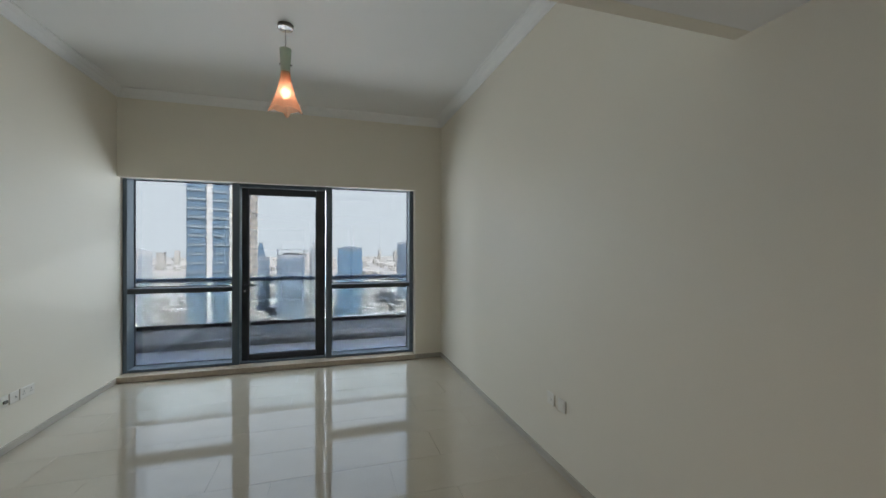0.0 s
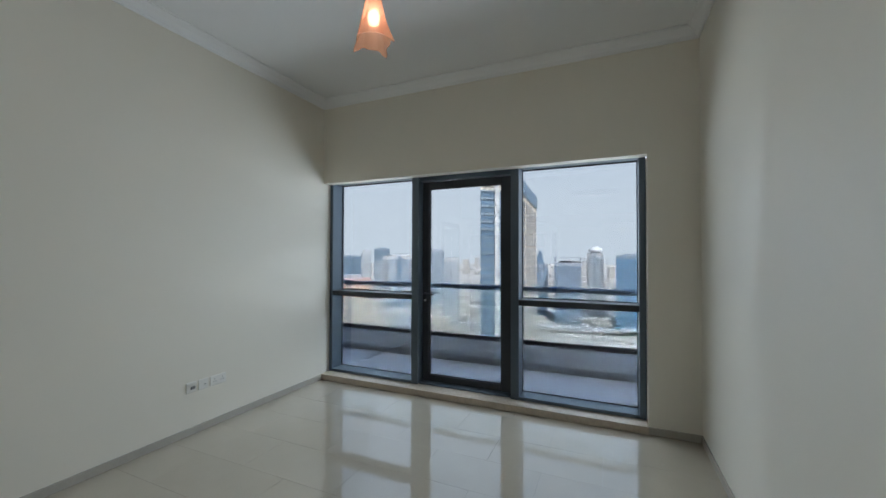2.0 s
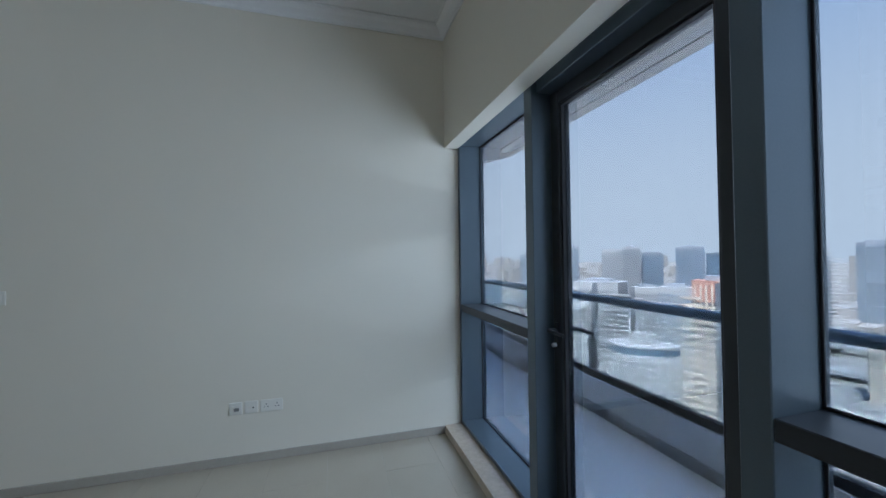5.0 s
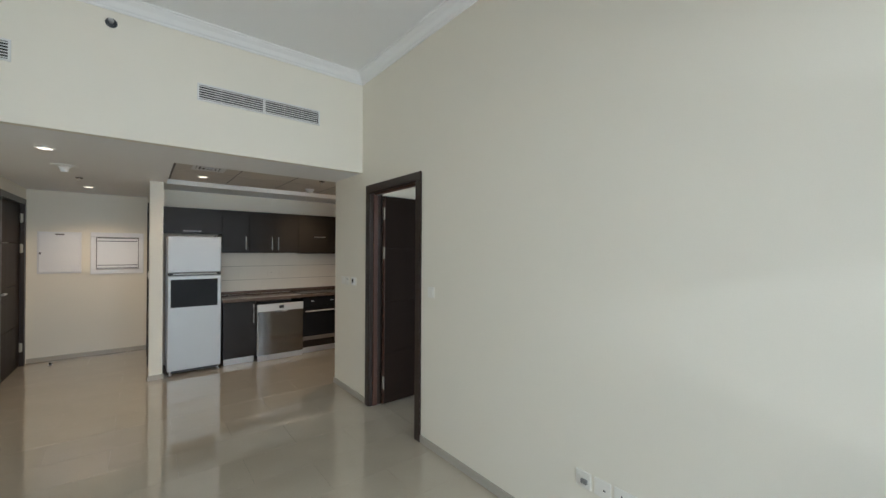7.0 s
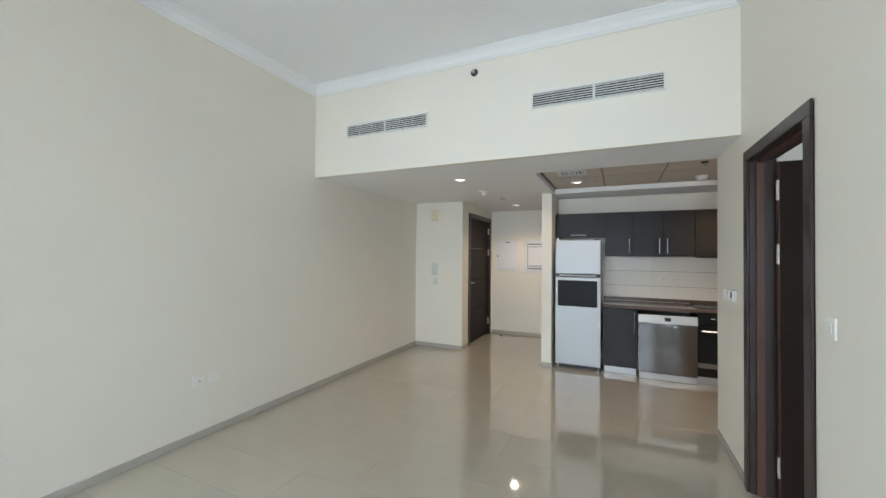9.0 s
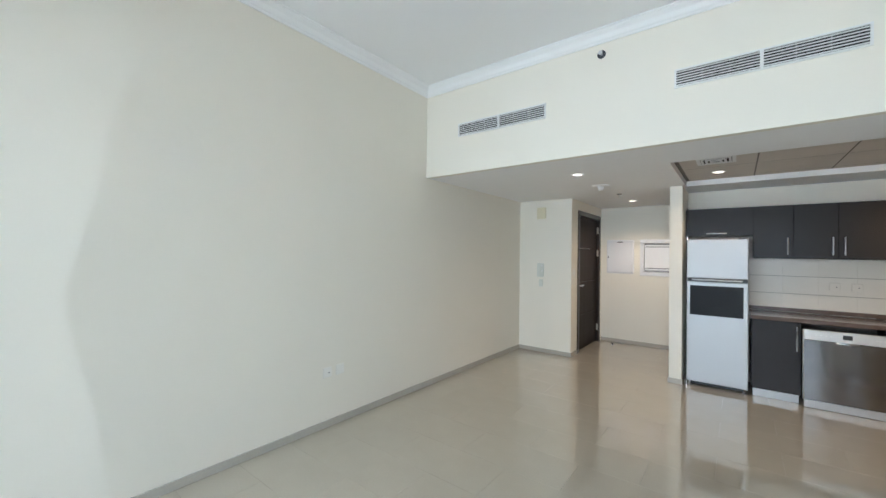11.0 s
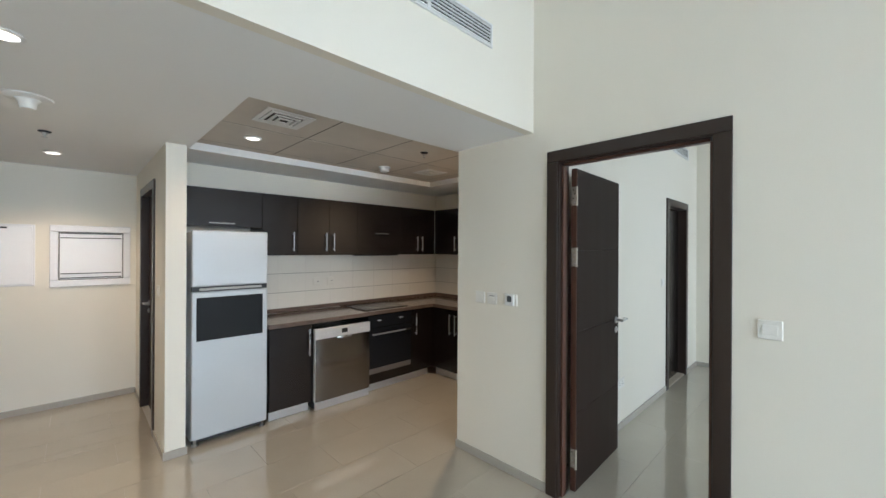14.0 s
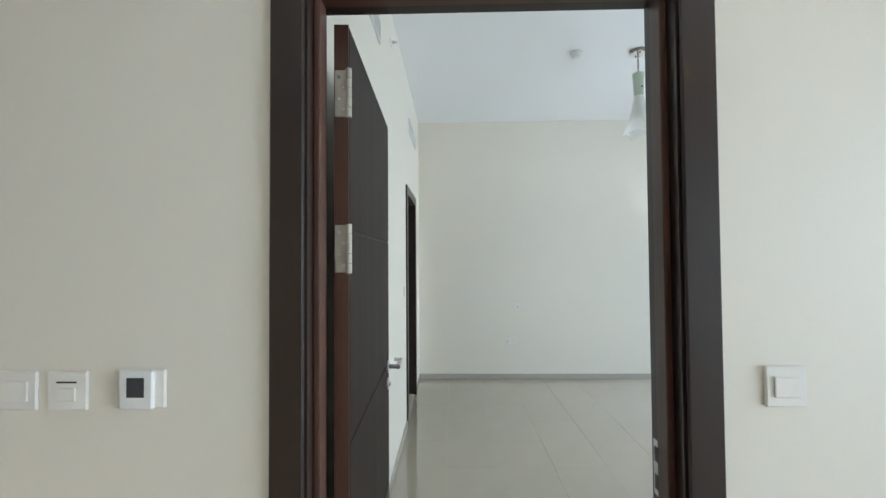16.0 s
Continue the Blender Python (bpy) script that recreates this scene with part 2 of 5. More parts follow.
def rod(bm, p0, p1, r0, r1=None, seg=16):
    p0, p1 = Vector(p0), Vector(p1)
    d = p1 - p0
    m = Matrix.Translation((p0 + p1) / 2) @ d.to_track_quat("Z", "Y").to_matrix().to_4x4()
    bmesh.ops.create_cone(bm, cap_ends=True, segments=seg, radius1=r0, radius2=r0 if r1 is None else r1, depth=d.length, matrix=m)
    return bm


def lathe(bm, profile, at, seg=24, axis=None):
    """Turns (radius, height) pairs round an axis through at."""
    q = (axis.to_track_quat("Z", "Y").to_matrix() if axis else Matrix.Identity(3))
    rings = []
    for r, h in profile:
        rings.append([bm.verts.new(Vector(at) + q @ Vector((r * math.cos(2 * math.pi * i / seg), r * math.sin(2 * math.pi * i / seg), h))) for i in range(seg)])
    for a, b in zip(rings, rings[1:]):
        for i in range(seg):
            bm.faces.new((a[i], a[(i + 1) % seg], b[(i + 1) % seg], b[i]))
    bm.faces.new(rings[0][::-1]), bm.faces.new(rings[-1])
    return bm


def sweep(bm, path, prof):
    """A closed profile of (across, up) pairs along a level line of (x, y) points; across is to the line's left."""
    rings = []
    for i, p in enumerate(path):
        a, b = Vector(path[max(i - 1, 0)]), Vector(path[min(i + 1, len(path) - 1)])
        d = (b - a).normalized()
        nrm = Vector((-d.y, d.x))
        if 0 < i < len(path) - 1:
            d0, d1 = (Vector(p) - a).normalized(), (b - Vector(p)).normalized()
            nrm /= max(0.3, nrm.dot(Vector((-d0.y, d0.x))))
        rings.append([bm.verts.new((p[0] + nrm.x * s, p[1] + nrm.y * s, h)) for s, h in prof])
    k = len(prof)
    for a, b in zip(rings, rings[1:]):
        for i in range(k):
            bm.faces.new((a[i], a[(i + 1) % k], b[(i + 1) % k], b[i]))
    bm.faces.new(rings[0][::-1]), bm.faces.new(rings[-1])
    bmesh.ops.recalc_face_normals(bm, faces=bm.faces)
    return bm


def mesh_of(name, bm, material, smooth=False):
    me = bpy.data.meshes.new(name)
    bm.to_mesh(me)
    bm.free()
    me.materials.append(material)
    if smooth:
        me.shade_smooth()
        me.set_sharp_from_angle(angle=radians(35))
    return me


def part(name, bm, material, parent=None, label="", smooth=False):
    ob = new(name, mesh_of(name, bm, material, smooth))
    if parent:
        ob.parent = parent
        ob.matrix_parent_inverse = parent.matrix_basis.inverted()
    return tagged(ob, label)


def thing(name, label, category, at=(0, 0, 0), group="", kind=""):
    ob = new(name)
    ob.empty_display_size = 0.1
    ob.location = at
    return tagged(ob, label, category, group, kind)


def structure(name, bm, material, label="", smooth=False):
    return tagged(part(name, bm, material, None, label, smooth), kind="structure")


# ---- plan ----
W, HC, HB = 3.845, 3.345, 3.2          # room width, ceiling, bedroom ceiling
YS, ZS = -4.09, 2.352                  # face and underside of the dropped ceiling
YK = -4.777                            # kitchen side of the left wall
T = 0.12
KX, KY = -1.65, -6.80                  # kitchen end wall and back wall
SX0, SX1, SY = 1.585, 1.715, -6.125    # stub wall between kitchen and entry
PX, PY, HY = 3.01, -6.45, -7.98        # pier beside the entry, back wall of the entry
BX, BY = -3.906, -3.99                 # bedroom far wall and its door wall
WT = 0.34                              # facade thickness
WX, WZ = 3.465, 2.352                  # living room window opening

# walls
b = bmesh.new()
box(b, -T, 0, -3.02, 0, 0, HC), box(b, -T, 0, YK, -3.975, 0, HC), box(b, -T, 0, -3.975, -3.02, 2.197, HC)
structure("wall_west", b, PAINT, "cream painted wall with a doorway to the bedroom")
b = bmesh.new()
box(b, W, W + 0.15, PY - 0.15, 0, 0, HC)
structure("wall_east", b, PAINT, "long plain cream painted wall")
b = bmesh.new()
box(b, 0, W + 0.15, 0, 0.112, WZ, HC), box(b, WX, W + 0.15, 0, WT, 0, WZ), box(b, -T, W + 0.15, 0.112, WT, WZ + 0.06, HC)
box(b, -0.25, 0, 0, WT, 0, WZ + 0.06), box(b, -0.25, -T, 0, 0.112, WZ + 0.06, HC), box(b, -T, 0, 0, 0.112, WZ + 0.06, HC)
structure("wall_north", b, PAINT, "cream painted facade wall over the balcony window")
b = bmesh.new()
box(b, BX - 0.15, -0.25, 0, WT, 2.35, HB + 0.2), box(b, BX - 0.15, -3.6, 0, WT, 0, 2.35)
structure("wall_bedroom_north", b, PAINT)
b = bmesh.new()
box(b, BX - 0.15, BX, -5.0, 0, 0, HB + 0.2)
structure("wall_bedroom_west", b, PAINT, "plain pale bedroom wall")
b = bmesh.new()
box(b, -2.55, -T, BY - 0.12, BY, 0, HC), box(b, BX, -3.42, BY - 0.12, BY, 0, HC), box(b, -3.42, -2.55, BY - 0.12, BY, 2.16, HC)
structure("wall_bedroom_south", b, PAINT, "white bedroom wall with a dark doorway")
b = bmesh.new()
box(b, KX - 0.1, -T, YK, YK + 0.12, 0, HC), box(b, BX, KX - 0.1, YK, YK + 0.12, 0, HC)
structure("wall_kitchen_north", b, PAINT)
b = bmesh.new()
box(b, KX - 0.12, KX, KY - 0.12, YK, 0, 2.6)
structure("wall_kitchen_west", b, PAINT)
b = bmesh.new()
box(b, KX, SX0, KY - 0.12, KY, 0, 2.6)
structure("wall_kitchen_south", b, PAINT)
b = bmesh.new()
box(b, SX0, SX1, SY - 0.5, SY, 0, ZS), box(b, SX0, SX1, HY, -7.52, 0, ZS), box(b, SX0, SX1, -7.52, SY - 0.5, 2.15, ZS)
structure("wall_stub", b, PAINT, "cream stub wall between kitchen and entry")
b = bmesh.new()
box(b, SX0 - 0.1, PX + 0.15, HY - 0.12, HY, 0, ZS)
structure("wall_south", b, PAINT, "cream entry end wall with two service panels")
b = bmesh.new()
box(b, PX, W, PY - 0.15, PY, 0, ZS), box(b, PX, PX + 0.15, -6.72, PY - 0.15, 0, ZS), box(b, PX, PX + 0.15, HY, -7.91, 0, ZS), box(b, PX, PX + 0.15, -7.91, -6.72, 2.205, ZS)
structure("wall_entry_pier", b, PAINT, "cream pier with the intercom beside the entry door")
# added wall out of view, keeps the sun off the balcony's east end
structure("wall_sun_block", bx(W + 0.16, 5.6, WT - 0.2, WT, -0.3, 4.2), RENDER)
# closing walls behind the two inner doorways
b = bmesh.new()
box(b, PX + 0.15, PX + 0.25, -8.1, -6.6, 0, ZS), box(b, 0.9, 1.0, -7.98, KY - 0.12, 0, ZS)
structure("wall_service", b, PAINT)

# ceilings
b = bmesh.new()
box(b, -T, W + 0.15, YS, WT, HC, HC + 0.25)
structure("ceiling", b, CEIL, "flat white plaster ceiling")
b = bmesh.new()
box(b, 0, W, YS - 0.06, YS, ZS, HC)
structure("bulkhead", b, PAINT, "cream bulkhead with two air grilles")
b = bmesh.new()
TZ = 2.412
KC = (-1.0, 1.555, -6.22, -4.795)
box(b, KC[1], W + 0.15, HY - 0.12, YS - 0.06, ZS + 0.001, ZS + 0.25), box(b, 0, KC[1], KC[3], YS - 0.06, ZS + 0.001, ZS + 0.25)
box(b, KX, KC[1], KY, KC[2], ZS + 0.001, ZS + 0.25), box(b, KX, KC[0], KC[2], YK, ZS + 0.001, ZS + 0.25), box(b, KC[0], 0, KC[3], YK, ZS + 0.001, ZS + 0.25)
structure("ceiling_dropped", b, CEIL, "lowered white plaster ceiling over kitchen and entry")
b = bmesh.new()
for i in range(5):
    for j in range(3):
        x1, y1 = KC[1] - 0.03 - 0.6 * i, KC[3] - 0.11 - 0.6 * j
        box(b, max(x1 - 0.593, KC[0]), x1 - 0.005, max(y1 - 0.593, KC[2]), y1 - 0.005, TZ, TZ + 0.02)
box(b, KC[0], KC[1], KC[3] - 0.103, KC[3], TZ, TZ + 0.02)
structure("ceiling_tiles", b, CTILE, "speckled grey suspended ceiling tiles")
structure("ceiling_grid", bx(KC[0], KC[1], KC[2], KC[3], TZ + 0.001, TZ + 0.06), TBAR)
structure("ceiling_bedroom", bx(BX - 0.15, -T, BY, WT, HB, HB + 0.2), CEIL, "flat white bedroom ceiling")

# cornice round the high ceiling
b = bmesh.new()
prof = [(0, HC), (0, HC - 0.09), (-0.012, HC - 0.09), (-0.018, HC - 0.078), (-0.03, HC - 0.07), (-0.05, HC - 0.04), (-0.075, HC - 0.022), (-0.082, HC - 0.012), (-0.095, HC - 0.01), (-0.095, HC)]
e = 0.0005
for p, q in (((W - e, YS), (W - e, 0)), ((W, -e), (0, -e)), ((e, 0), (e, YS)), ((0, YS + e), (W, YS + e))):
    sweep(b, [p, q], [(-s, h - 0.0005) for s, h in prof])
structure("trim_cornice", b, CEIL, "white moulded plaster cornice")

# floor slab, grout bed
b = bmesh.new()
box(b, BX - 0.15, W + 0.15, HY - 0.12, WT, -0.25, -0.004)
floor = structure("floor", b, GROUT, "polished beige porcelain tile floor with thin joints")


def skirting(name, runs):
    bm = bmesh.new()
    for x0, y0, x1, y1, nx, ny in runs:
        box(bm, min(x0, x1, x0 + nx * 0.012), max(x0, x1, x0 + nx * 0.012), min(y0, y1, y0 + ny * 0.012), max(y0, y1, y0 + ny * 0.012), 0.0005, 0.060, bevel=0.002)
    return structure(name, bm, SKIRT, "pale beige tile skirting")


skirting("baseboard_west", [(0, -3.02, 0, -0.03, 1, 0), (0, YK, 0, -3.98, 1, 0), (-T, YK, 0.012, YK, 0, -1)])
skirting("baseboard_east", [(W, PY, W, 0, -1, 0)])
skirting("baseboard_north", [(WX, 0, W - 0.012, 0, 0, -1)])
skirting("baseboard_entry", [(PX - 0.012, PY, W - 0.012, PY, 0, 1), (PX, -6.715, PX, PY, -1, 0), (SX1 + 0.012, HY, PX - 0.012, HY, 0, 1), (SX0 - 0.012, SY, SX1 + 0.012, SY, 0, 1),
                            (SX1, SY - 0.495, SX1, SY, 1, 0), (SX1, HY + 0.012, SX1, -7.53, 1, 0), (SX0, -6.2, SX0, SY, -1, 0)])
skirting("baseboard_bedroom", [(BX, BY + 0.012, BX, 0, 1, 0), (-2.545, BY, -T, BY, 0, 1), (BX, BY, -3.425, BY, 0, 1), (-T, -3.015, -T, 0, -1, 0)])

# ---- balcony window and door of the living room ----
YF, YG = 0.114, 0.30                   # front of the frames, glass


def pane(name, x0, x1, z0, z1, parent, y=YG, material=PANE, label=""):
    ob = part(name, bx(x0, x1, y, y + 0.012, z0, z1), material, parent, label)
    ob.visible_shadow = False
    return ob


win = thing("window_1", "three-part floor-length aluminium balcony window with a glazed door", "window", (1.73, 0.2, 0), kind="structure")
ZT = WZ - 0.004
for x0, x1 in ((0.003, 0.048), (1.15, 1.232), (2.268, 2.348), (3.408, 3.462)):
    part("window_frame", bx(x0, x1, YF, YG + 0.03, 0.068, ZT + 0.05, bevel=0.003), ALU, win)
for x0, x1 in ((0.0485, 1.1495), (2.3485, 3.4075)):
    part("transom", bx(x0, x1, YF + 0.002, YG + 0.02, 0.995, 1.052, bevel=0.003), ALU_D, win)
    part("window_frame", bx(x0, x1, YF + 0.002, YG + 0.03, 0.068, 0.098, bevel=0.003), ALU, win)
    part("window_frame", bx(x0, x1, YF + 0.002, YG + 0.03, ZT + 0.018, ZT + 0.058), ALU, win)
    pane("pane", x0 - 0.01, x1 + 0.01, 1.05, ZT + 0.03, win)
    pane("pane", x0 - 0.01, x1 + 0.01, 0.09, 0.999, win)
    for za, zb in ((0.0985, 0.106), (1.0525, 1.060), (0.987, 0.9945), (ZT + 0.008, ZT + 0.0175)):
        part("gasket", bx(x0, x1, YG - 0.008, YG - 0.001, za, zb), GASKET, win)
    for xa in (x0, x1 - 0.007):
        part("gasket", bx(xa, xa + 0.007, YG - 0.0075, YG - 0.0015, 0.106, ZT + 0.008), GASKET, win)
part("window_frame", bx(1.2325, 2.2675, YF + 0.03, YG + 0.03, 2.315, ZT + 0.05, bevel=0.003), ALU, win)
part("threshold", bx(1.2325, 2.2675, YF + 0.03, YG + 0.03, 0.066, 0.082, bevel=0.003), ALU, win)
structure("window_sill", bx(0.0, WX, -0.026, 0.36, 0.0, 0.066, bevel=0.005, seg=2), SILL, "beige polished marble window sill")

bdoor = thing("balcony_door", "closed glazed balcony door with dark grey aluminium frame", "door", (1.25, 0.25, 0.085))
DY0, DY1 = 0.222, 0.292
part("stile", bx(1.236, 1.312, DY0, DY1, 0.086, 2.312, bevel=0.006, seg=2), ALU_D, bdoor)
part("stile", bx(2.146, 2.264, DY0, DY1, 0.086, 2.312, bevel=0.006, seg=2), ALU_D, bdoor)
part("top_rail", bx(1.3125, 2.1455, DY0, DY1, 2.236, 2.312, bevel=0.006, seg=2), ALU_D, bdoor)
part("bottom_rail", bx(1.3125, 2.1455, DY0, DY1, 0.086, 0.155, bevel=0.006, seg=2), ALU_D, bdoor)
for a in ((1.3125, 1.3225, 0.1555, 2.2355), (2.1355, 2.1455, 0.1555, 2.2355)):
    part("gasket", bx(a[0], a[1], DY0 + 0.012, DY0 + 0.03, a[2], a[3]), GASKET, bdoor)
for z in (0.1555, 2.2265):
    part("gasket", bx(1.323, 2.135, DY0 + 0.012, DY0 + 0.03, z, z + 0.009), GASKET, bdoor)
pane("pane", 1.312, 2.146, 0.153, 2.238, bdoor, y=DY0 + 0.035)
b = bmesh.new()
box(b, 1.262, 1.29, DY0 - 0.012, DY0 - 0.001, 0.97, 1.10, bevel=0.004, seg=2)
h = part("handle_plate", b, ALU_D, bdoor)
b = bmesh.new()
rod(b, (1.276, DY0 - 0.012, 1.06), (1.276, DY0 - 0.052, 1.06), 0.011), rod(b, (1.27, DY0 - 0.05, 1.06), (1.40, DY0 - 0.05, 1.055), 0.010, 0.008)
part("lever", b, ALU_D, h, smooth=True)
part("lock_cylinder", lathe(bmesh.new(), [(0.011, 0), (0.011, 0.018), (0.008, 0.022)], (1.276, DY0 - 0.012, 0.985), 14, Vector((0, -1, 0))), STEEL, h, smooth=True)
b = bmesh.new()
rod(b, (1.276, DY1 + 0.001, 1.06), (1.276, DY1 + 0.05, 1.06), 0.011), rod(b, (1.27, DY1 + 0.048, 1.06), (1.40, DY1 + 0.048, 1.055), 0.010, 0.008)
part("outer_lever", b, ALU_D, bdoor, smooth=True)

# bedroom window, beside the balcony
win2 = thing("window_2", "floor-length aluminium bedroom window", "window", (-1.9, 0.2, 0), kind="structure")
for x in (-3.598, -2.3, -1.2, -0.302):
    part("window_frame", bx(x, x + 0.05, 0.14, 0.33, 0.0, 2.348), ALU, win2)
for x0, x1 in ((-3.547, -2.3), (-2.249, -1.2), (-1.149, -0.302)):
    part("transom", bx(x0, x1, 0.142, 0.32, 0.995, 1.05), ALU, win2)
    part("window_frame", bx(x0, x1, 0.142, 0.33, 0.001, 0.09), ALU, win2)
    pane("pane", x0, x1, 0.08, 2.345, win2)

# ---- doors ----
def lever_set(parent, at, out, along, material=STEEL):
    """A round rose with a bent lever at a point of the leaf; out: away from the leaf, along: the way the lever points."""
    at, out, along = Vector(at), Vector(out), Vector(along)
    rose = part("rose", lathe(bmesh.new(), [(0.026, 0.0005), (0.026, 0.007), (0.022, 0.010)], at, 20, out), material, parent, smooth=True)
    bm = bmesh.new()
    rod(bm, at + out * 0.008, at + out * 0.05, 0.010), rod(bm, at + out * 0.048 - along * 0.008, at + out * 0.048 + along * 0.105, 0.0105, 0.009)
    rod(bm, at + out * 0.048 + along * 0.1, at + out * 0.022 + along * 0.118, 0.009, 0.008)
    part("lever", bm, material, rose, smooth=True)
    low = at - Vector((0, 0, 0.075))
    part("keyhole_plate", lathe(bmesh.new(), [(0.024, 0.0005), (0.024, 0.006), (0.019, 0.009), (0.010, 0.009), (0.008, 0.016)], low, 20, out), material, parent, smooth=True)


def hinge(parent, x, y, z):
    """A butt hinge with a knuckle and two leaves, at the jamb's edge; faces +x."""
    bm = bmesh.new()
    for k in range(5):
        rod(bm, (x + 0.004, y + 0.034, z - 0.062 + 0.025 * k), (x + 0.004, y + 0.034, z - 0.0385 + 0.025 * k), 0.0075, seg=10)
    h = part("hinge", bm, BRASSY, parent, "satin nickel hinge", smooth=True)
    part("plate", bx(x - 0.002, x + 0.0015, y - 0.002, y + 0.03, z - 0.06, z + 0.06, bevel=0.001), BRASSY, h)
    for k in range(4):
        part("screw", lathe(bmesh.new(), [(0.0055, 0.0), (0.0045, 0.0015)], (x + 0.0016, y + (0.009 if k % 2 else 0.019), z - 0.042 + 0.028 * k), 10, Vector((1, 0, 0))), STEEL, h)


# bedroom doorway: lining, stops and architrave on both faces
fr = thing("door_1", "dark wenge door frame with moulded architrave", "door frame", (0, -3.5, 0), kind="structure")
Y0, Y1 = -3.978, -3.017
JX0, JX1 = -T - 0.004, 0.004
part("jamb", bx(JX0, JX1, Y0 + 0.012, Y0 + 0.079, 0, 2.194), WENGE, fr)
part("jamb", bx(JX0, JX1, Y1 - 0.079, Y1 - 0.012, 0, 2.194), WENGE, fr)
part("head", bx(JX0, JX1, Y0 + 0.0795, Y1 - 0.0795, 2.122, 2.194), WENGE_H, fr)
for s, xa, xb in ((1, 0.0045, 0.017), (-1, JX0 - 0.013, JX0 - 0.0005)):
    part("architrave", bx(xa, xb, Y0, Y0 + 0.074, 0, 2.128, bevel=0.003), WENGE, fr)
    part("architrave", bx(xa, xb, Y1 - 0.074, Y1, 0, 2.128, bevel=0.003), WENGE, fr)
    part("architrave", bx(xa, xb, Y0, Y1, 2.1285, 2.2, bevel=0.003), WENGE_H, fr)
for ya, yb in ((Y0 + 0.0795, Y0 + 0.095), (Y1 - 0.095, Y1 - 0.0795)):
    part("door_stop", bx(-0.072, -0.028, ya, yb, 0, 2.105, bevel=0.002), WENGE_E, fr)
part("door_stop", bx(-0.072, -0.028, Y0 + 0.0955, Y1 - 0.0955, 2.106, 2.1215, bevel=0.002), WENGE_E, fr)
sp = part("strike_plate", bx(-0.115, -0.088, Y1 - 0.0812, Y1 - 0.0792, 0.93, 1.06, bevel=0.0005), STEEL, fr)
for z in (0.945, 1.01):
    part("slot", bx(-0.108, -0.095, Y1 - 0.0826, Y1 - 0.0813, z, z + 0.035), BLACK, sp)

leaf = thing("bedroom_door", "open dark brown veneered bedroom door with two grooves and a lever handle", "door", (-0.131, -3.862, 0))
LX0, LX1, LY0, LY1 = -0.885, -0.131, -3.882, -3.843
def leaf_panels(parent, z0, cuts, z1, mat_face):
    zs = [z0] + cuts + [z1]
    for za, zb in zip(zs, zs[1:]):
        part("door_panel", bx(LX0 + 0.0005, LX1 - 0.0015, LY0, LY1, za + 0.0035, zb - 0.0035, bevel=0.002), mat_face, parent)
part("core", bx(LX0 + 0.004, LX1, LY0 + 0.003, LY1 - 0.003, 0.010, 2.098), LEAF, leaf)
leaf_panels(leaf, 0.008, [0.52, 1.035, 1.572], 2.1, LEAF)
part("edge_strip", bx(LX1, LX1 + 0.004, LY0 + 0.001, LY1 - 0.001, 0.008, 2.1), WENGE_E, leaf)
lever_set(leaf, (-0.825, LY1, 1.03), (0, 1, 0), (-1, 0, 0.0))
lever_set(leaf, (-0.825, LY0, 1.03), (0, -1, 0), (1, 0, 0.0))
for z in (1.92, 1.525, 0.22):
    hinge(leaf, LX1 + 0.006, LY0 + 0.006, z)
leaf.rotation_euler = (0, 0, radians(2.0))


def closed_door(name, label, x, face, y0, y1, top, hinge_far, set_back, mat_leaf=LEAF):
    """A closed door in a wall of constant x; face: +1 if seen from higher x."""
    root = thing(name, label, "door", (x, (y0 + y1) / 2, 0), kind="structure")
    a, bq = sorted((x + face * 0.014, x - face * 0.13))
    part("jamb", bx(a, bq, y0 + 0.004, y0 + 0.075, 0, top - 0.004), WENGE, root)
    part("jamb", bx(a, bq, y1 - 0.075, y1 - 0.004, 0, top - 0.004), WENGE, root)
    part("head", bx(a, bq, y0 + 0.0755, y1 - 0.0755, top - 0.075, top - 0.004), WENGE_H, root)
    c, d = sorted((x - face * set_back, x - face * (set_back + 0.045)))
    for za, zb in ((0.006, 0.55), (0.55, 1.08), (1.08, 1.62), (1.62, top - 0.078)):
        part("door_panel", bx(c, d, y0 + 0.078, y1 - 0.078, za + 0.003, zb - 0.003, bevel=0.002), mat_leaf, root)
    yh = y1 - 0.15 if hinge_far else y0 + 0.15
    lever_set(root, (x - face * set_back, yh, 1.03), (face, 0, 0), (0, -1 if hinge_far else 1, 0))
    yk = y0 + 0.083 if hinge_far else y1 - 0.083
    for z in (0.25, 1.55, 1.95):
        bm = bmesh.new()
        rod(bm, (x - face * (set_back - 0.012), yk, z - 0.06), (x - face * (set_back - 0.012), yk, z + 0.06), 0.010, seg=10)
        box(bm, x - 0.03 - face * set_back, x + 0.012 - face * set_back, yk - 0.004, yk + 0.004, z - 0.055, z + 0.055)
        part("hinge", bm, BRASSY, root)
    return root


closed_door("door_2", "closed dark wenge entrance door with lever handle", PX, -1, -7.91, -6.72, 2.205, True, 0.03)
closed_door("door_3", "dark wenge door in the stub wall, closed", SX1, 1, -7.52, SY - 0.5, 2.15, False, 0.05)

# bedroom bathroom doorway
d4 = thing("door_4", "dark wenge doorway frame filled with a black panel for the dark room beyond", "door frame", (-2.98, BY, 0), kind="structure")
for xa, xb in ((-3.42, -3.34), (-2.63, -2.55)):
    part("jamb", bx(xa + 0.002, xb - 0.002, BY - 0.13, BY + 0.014, 0, 2.16), WENGE, d4)
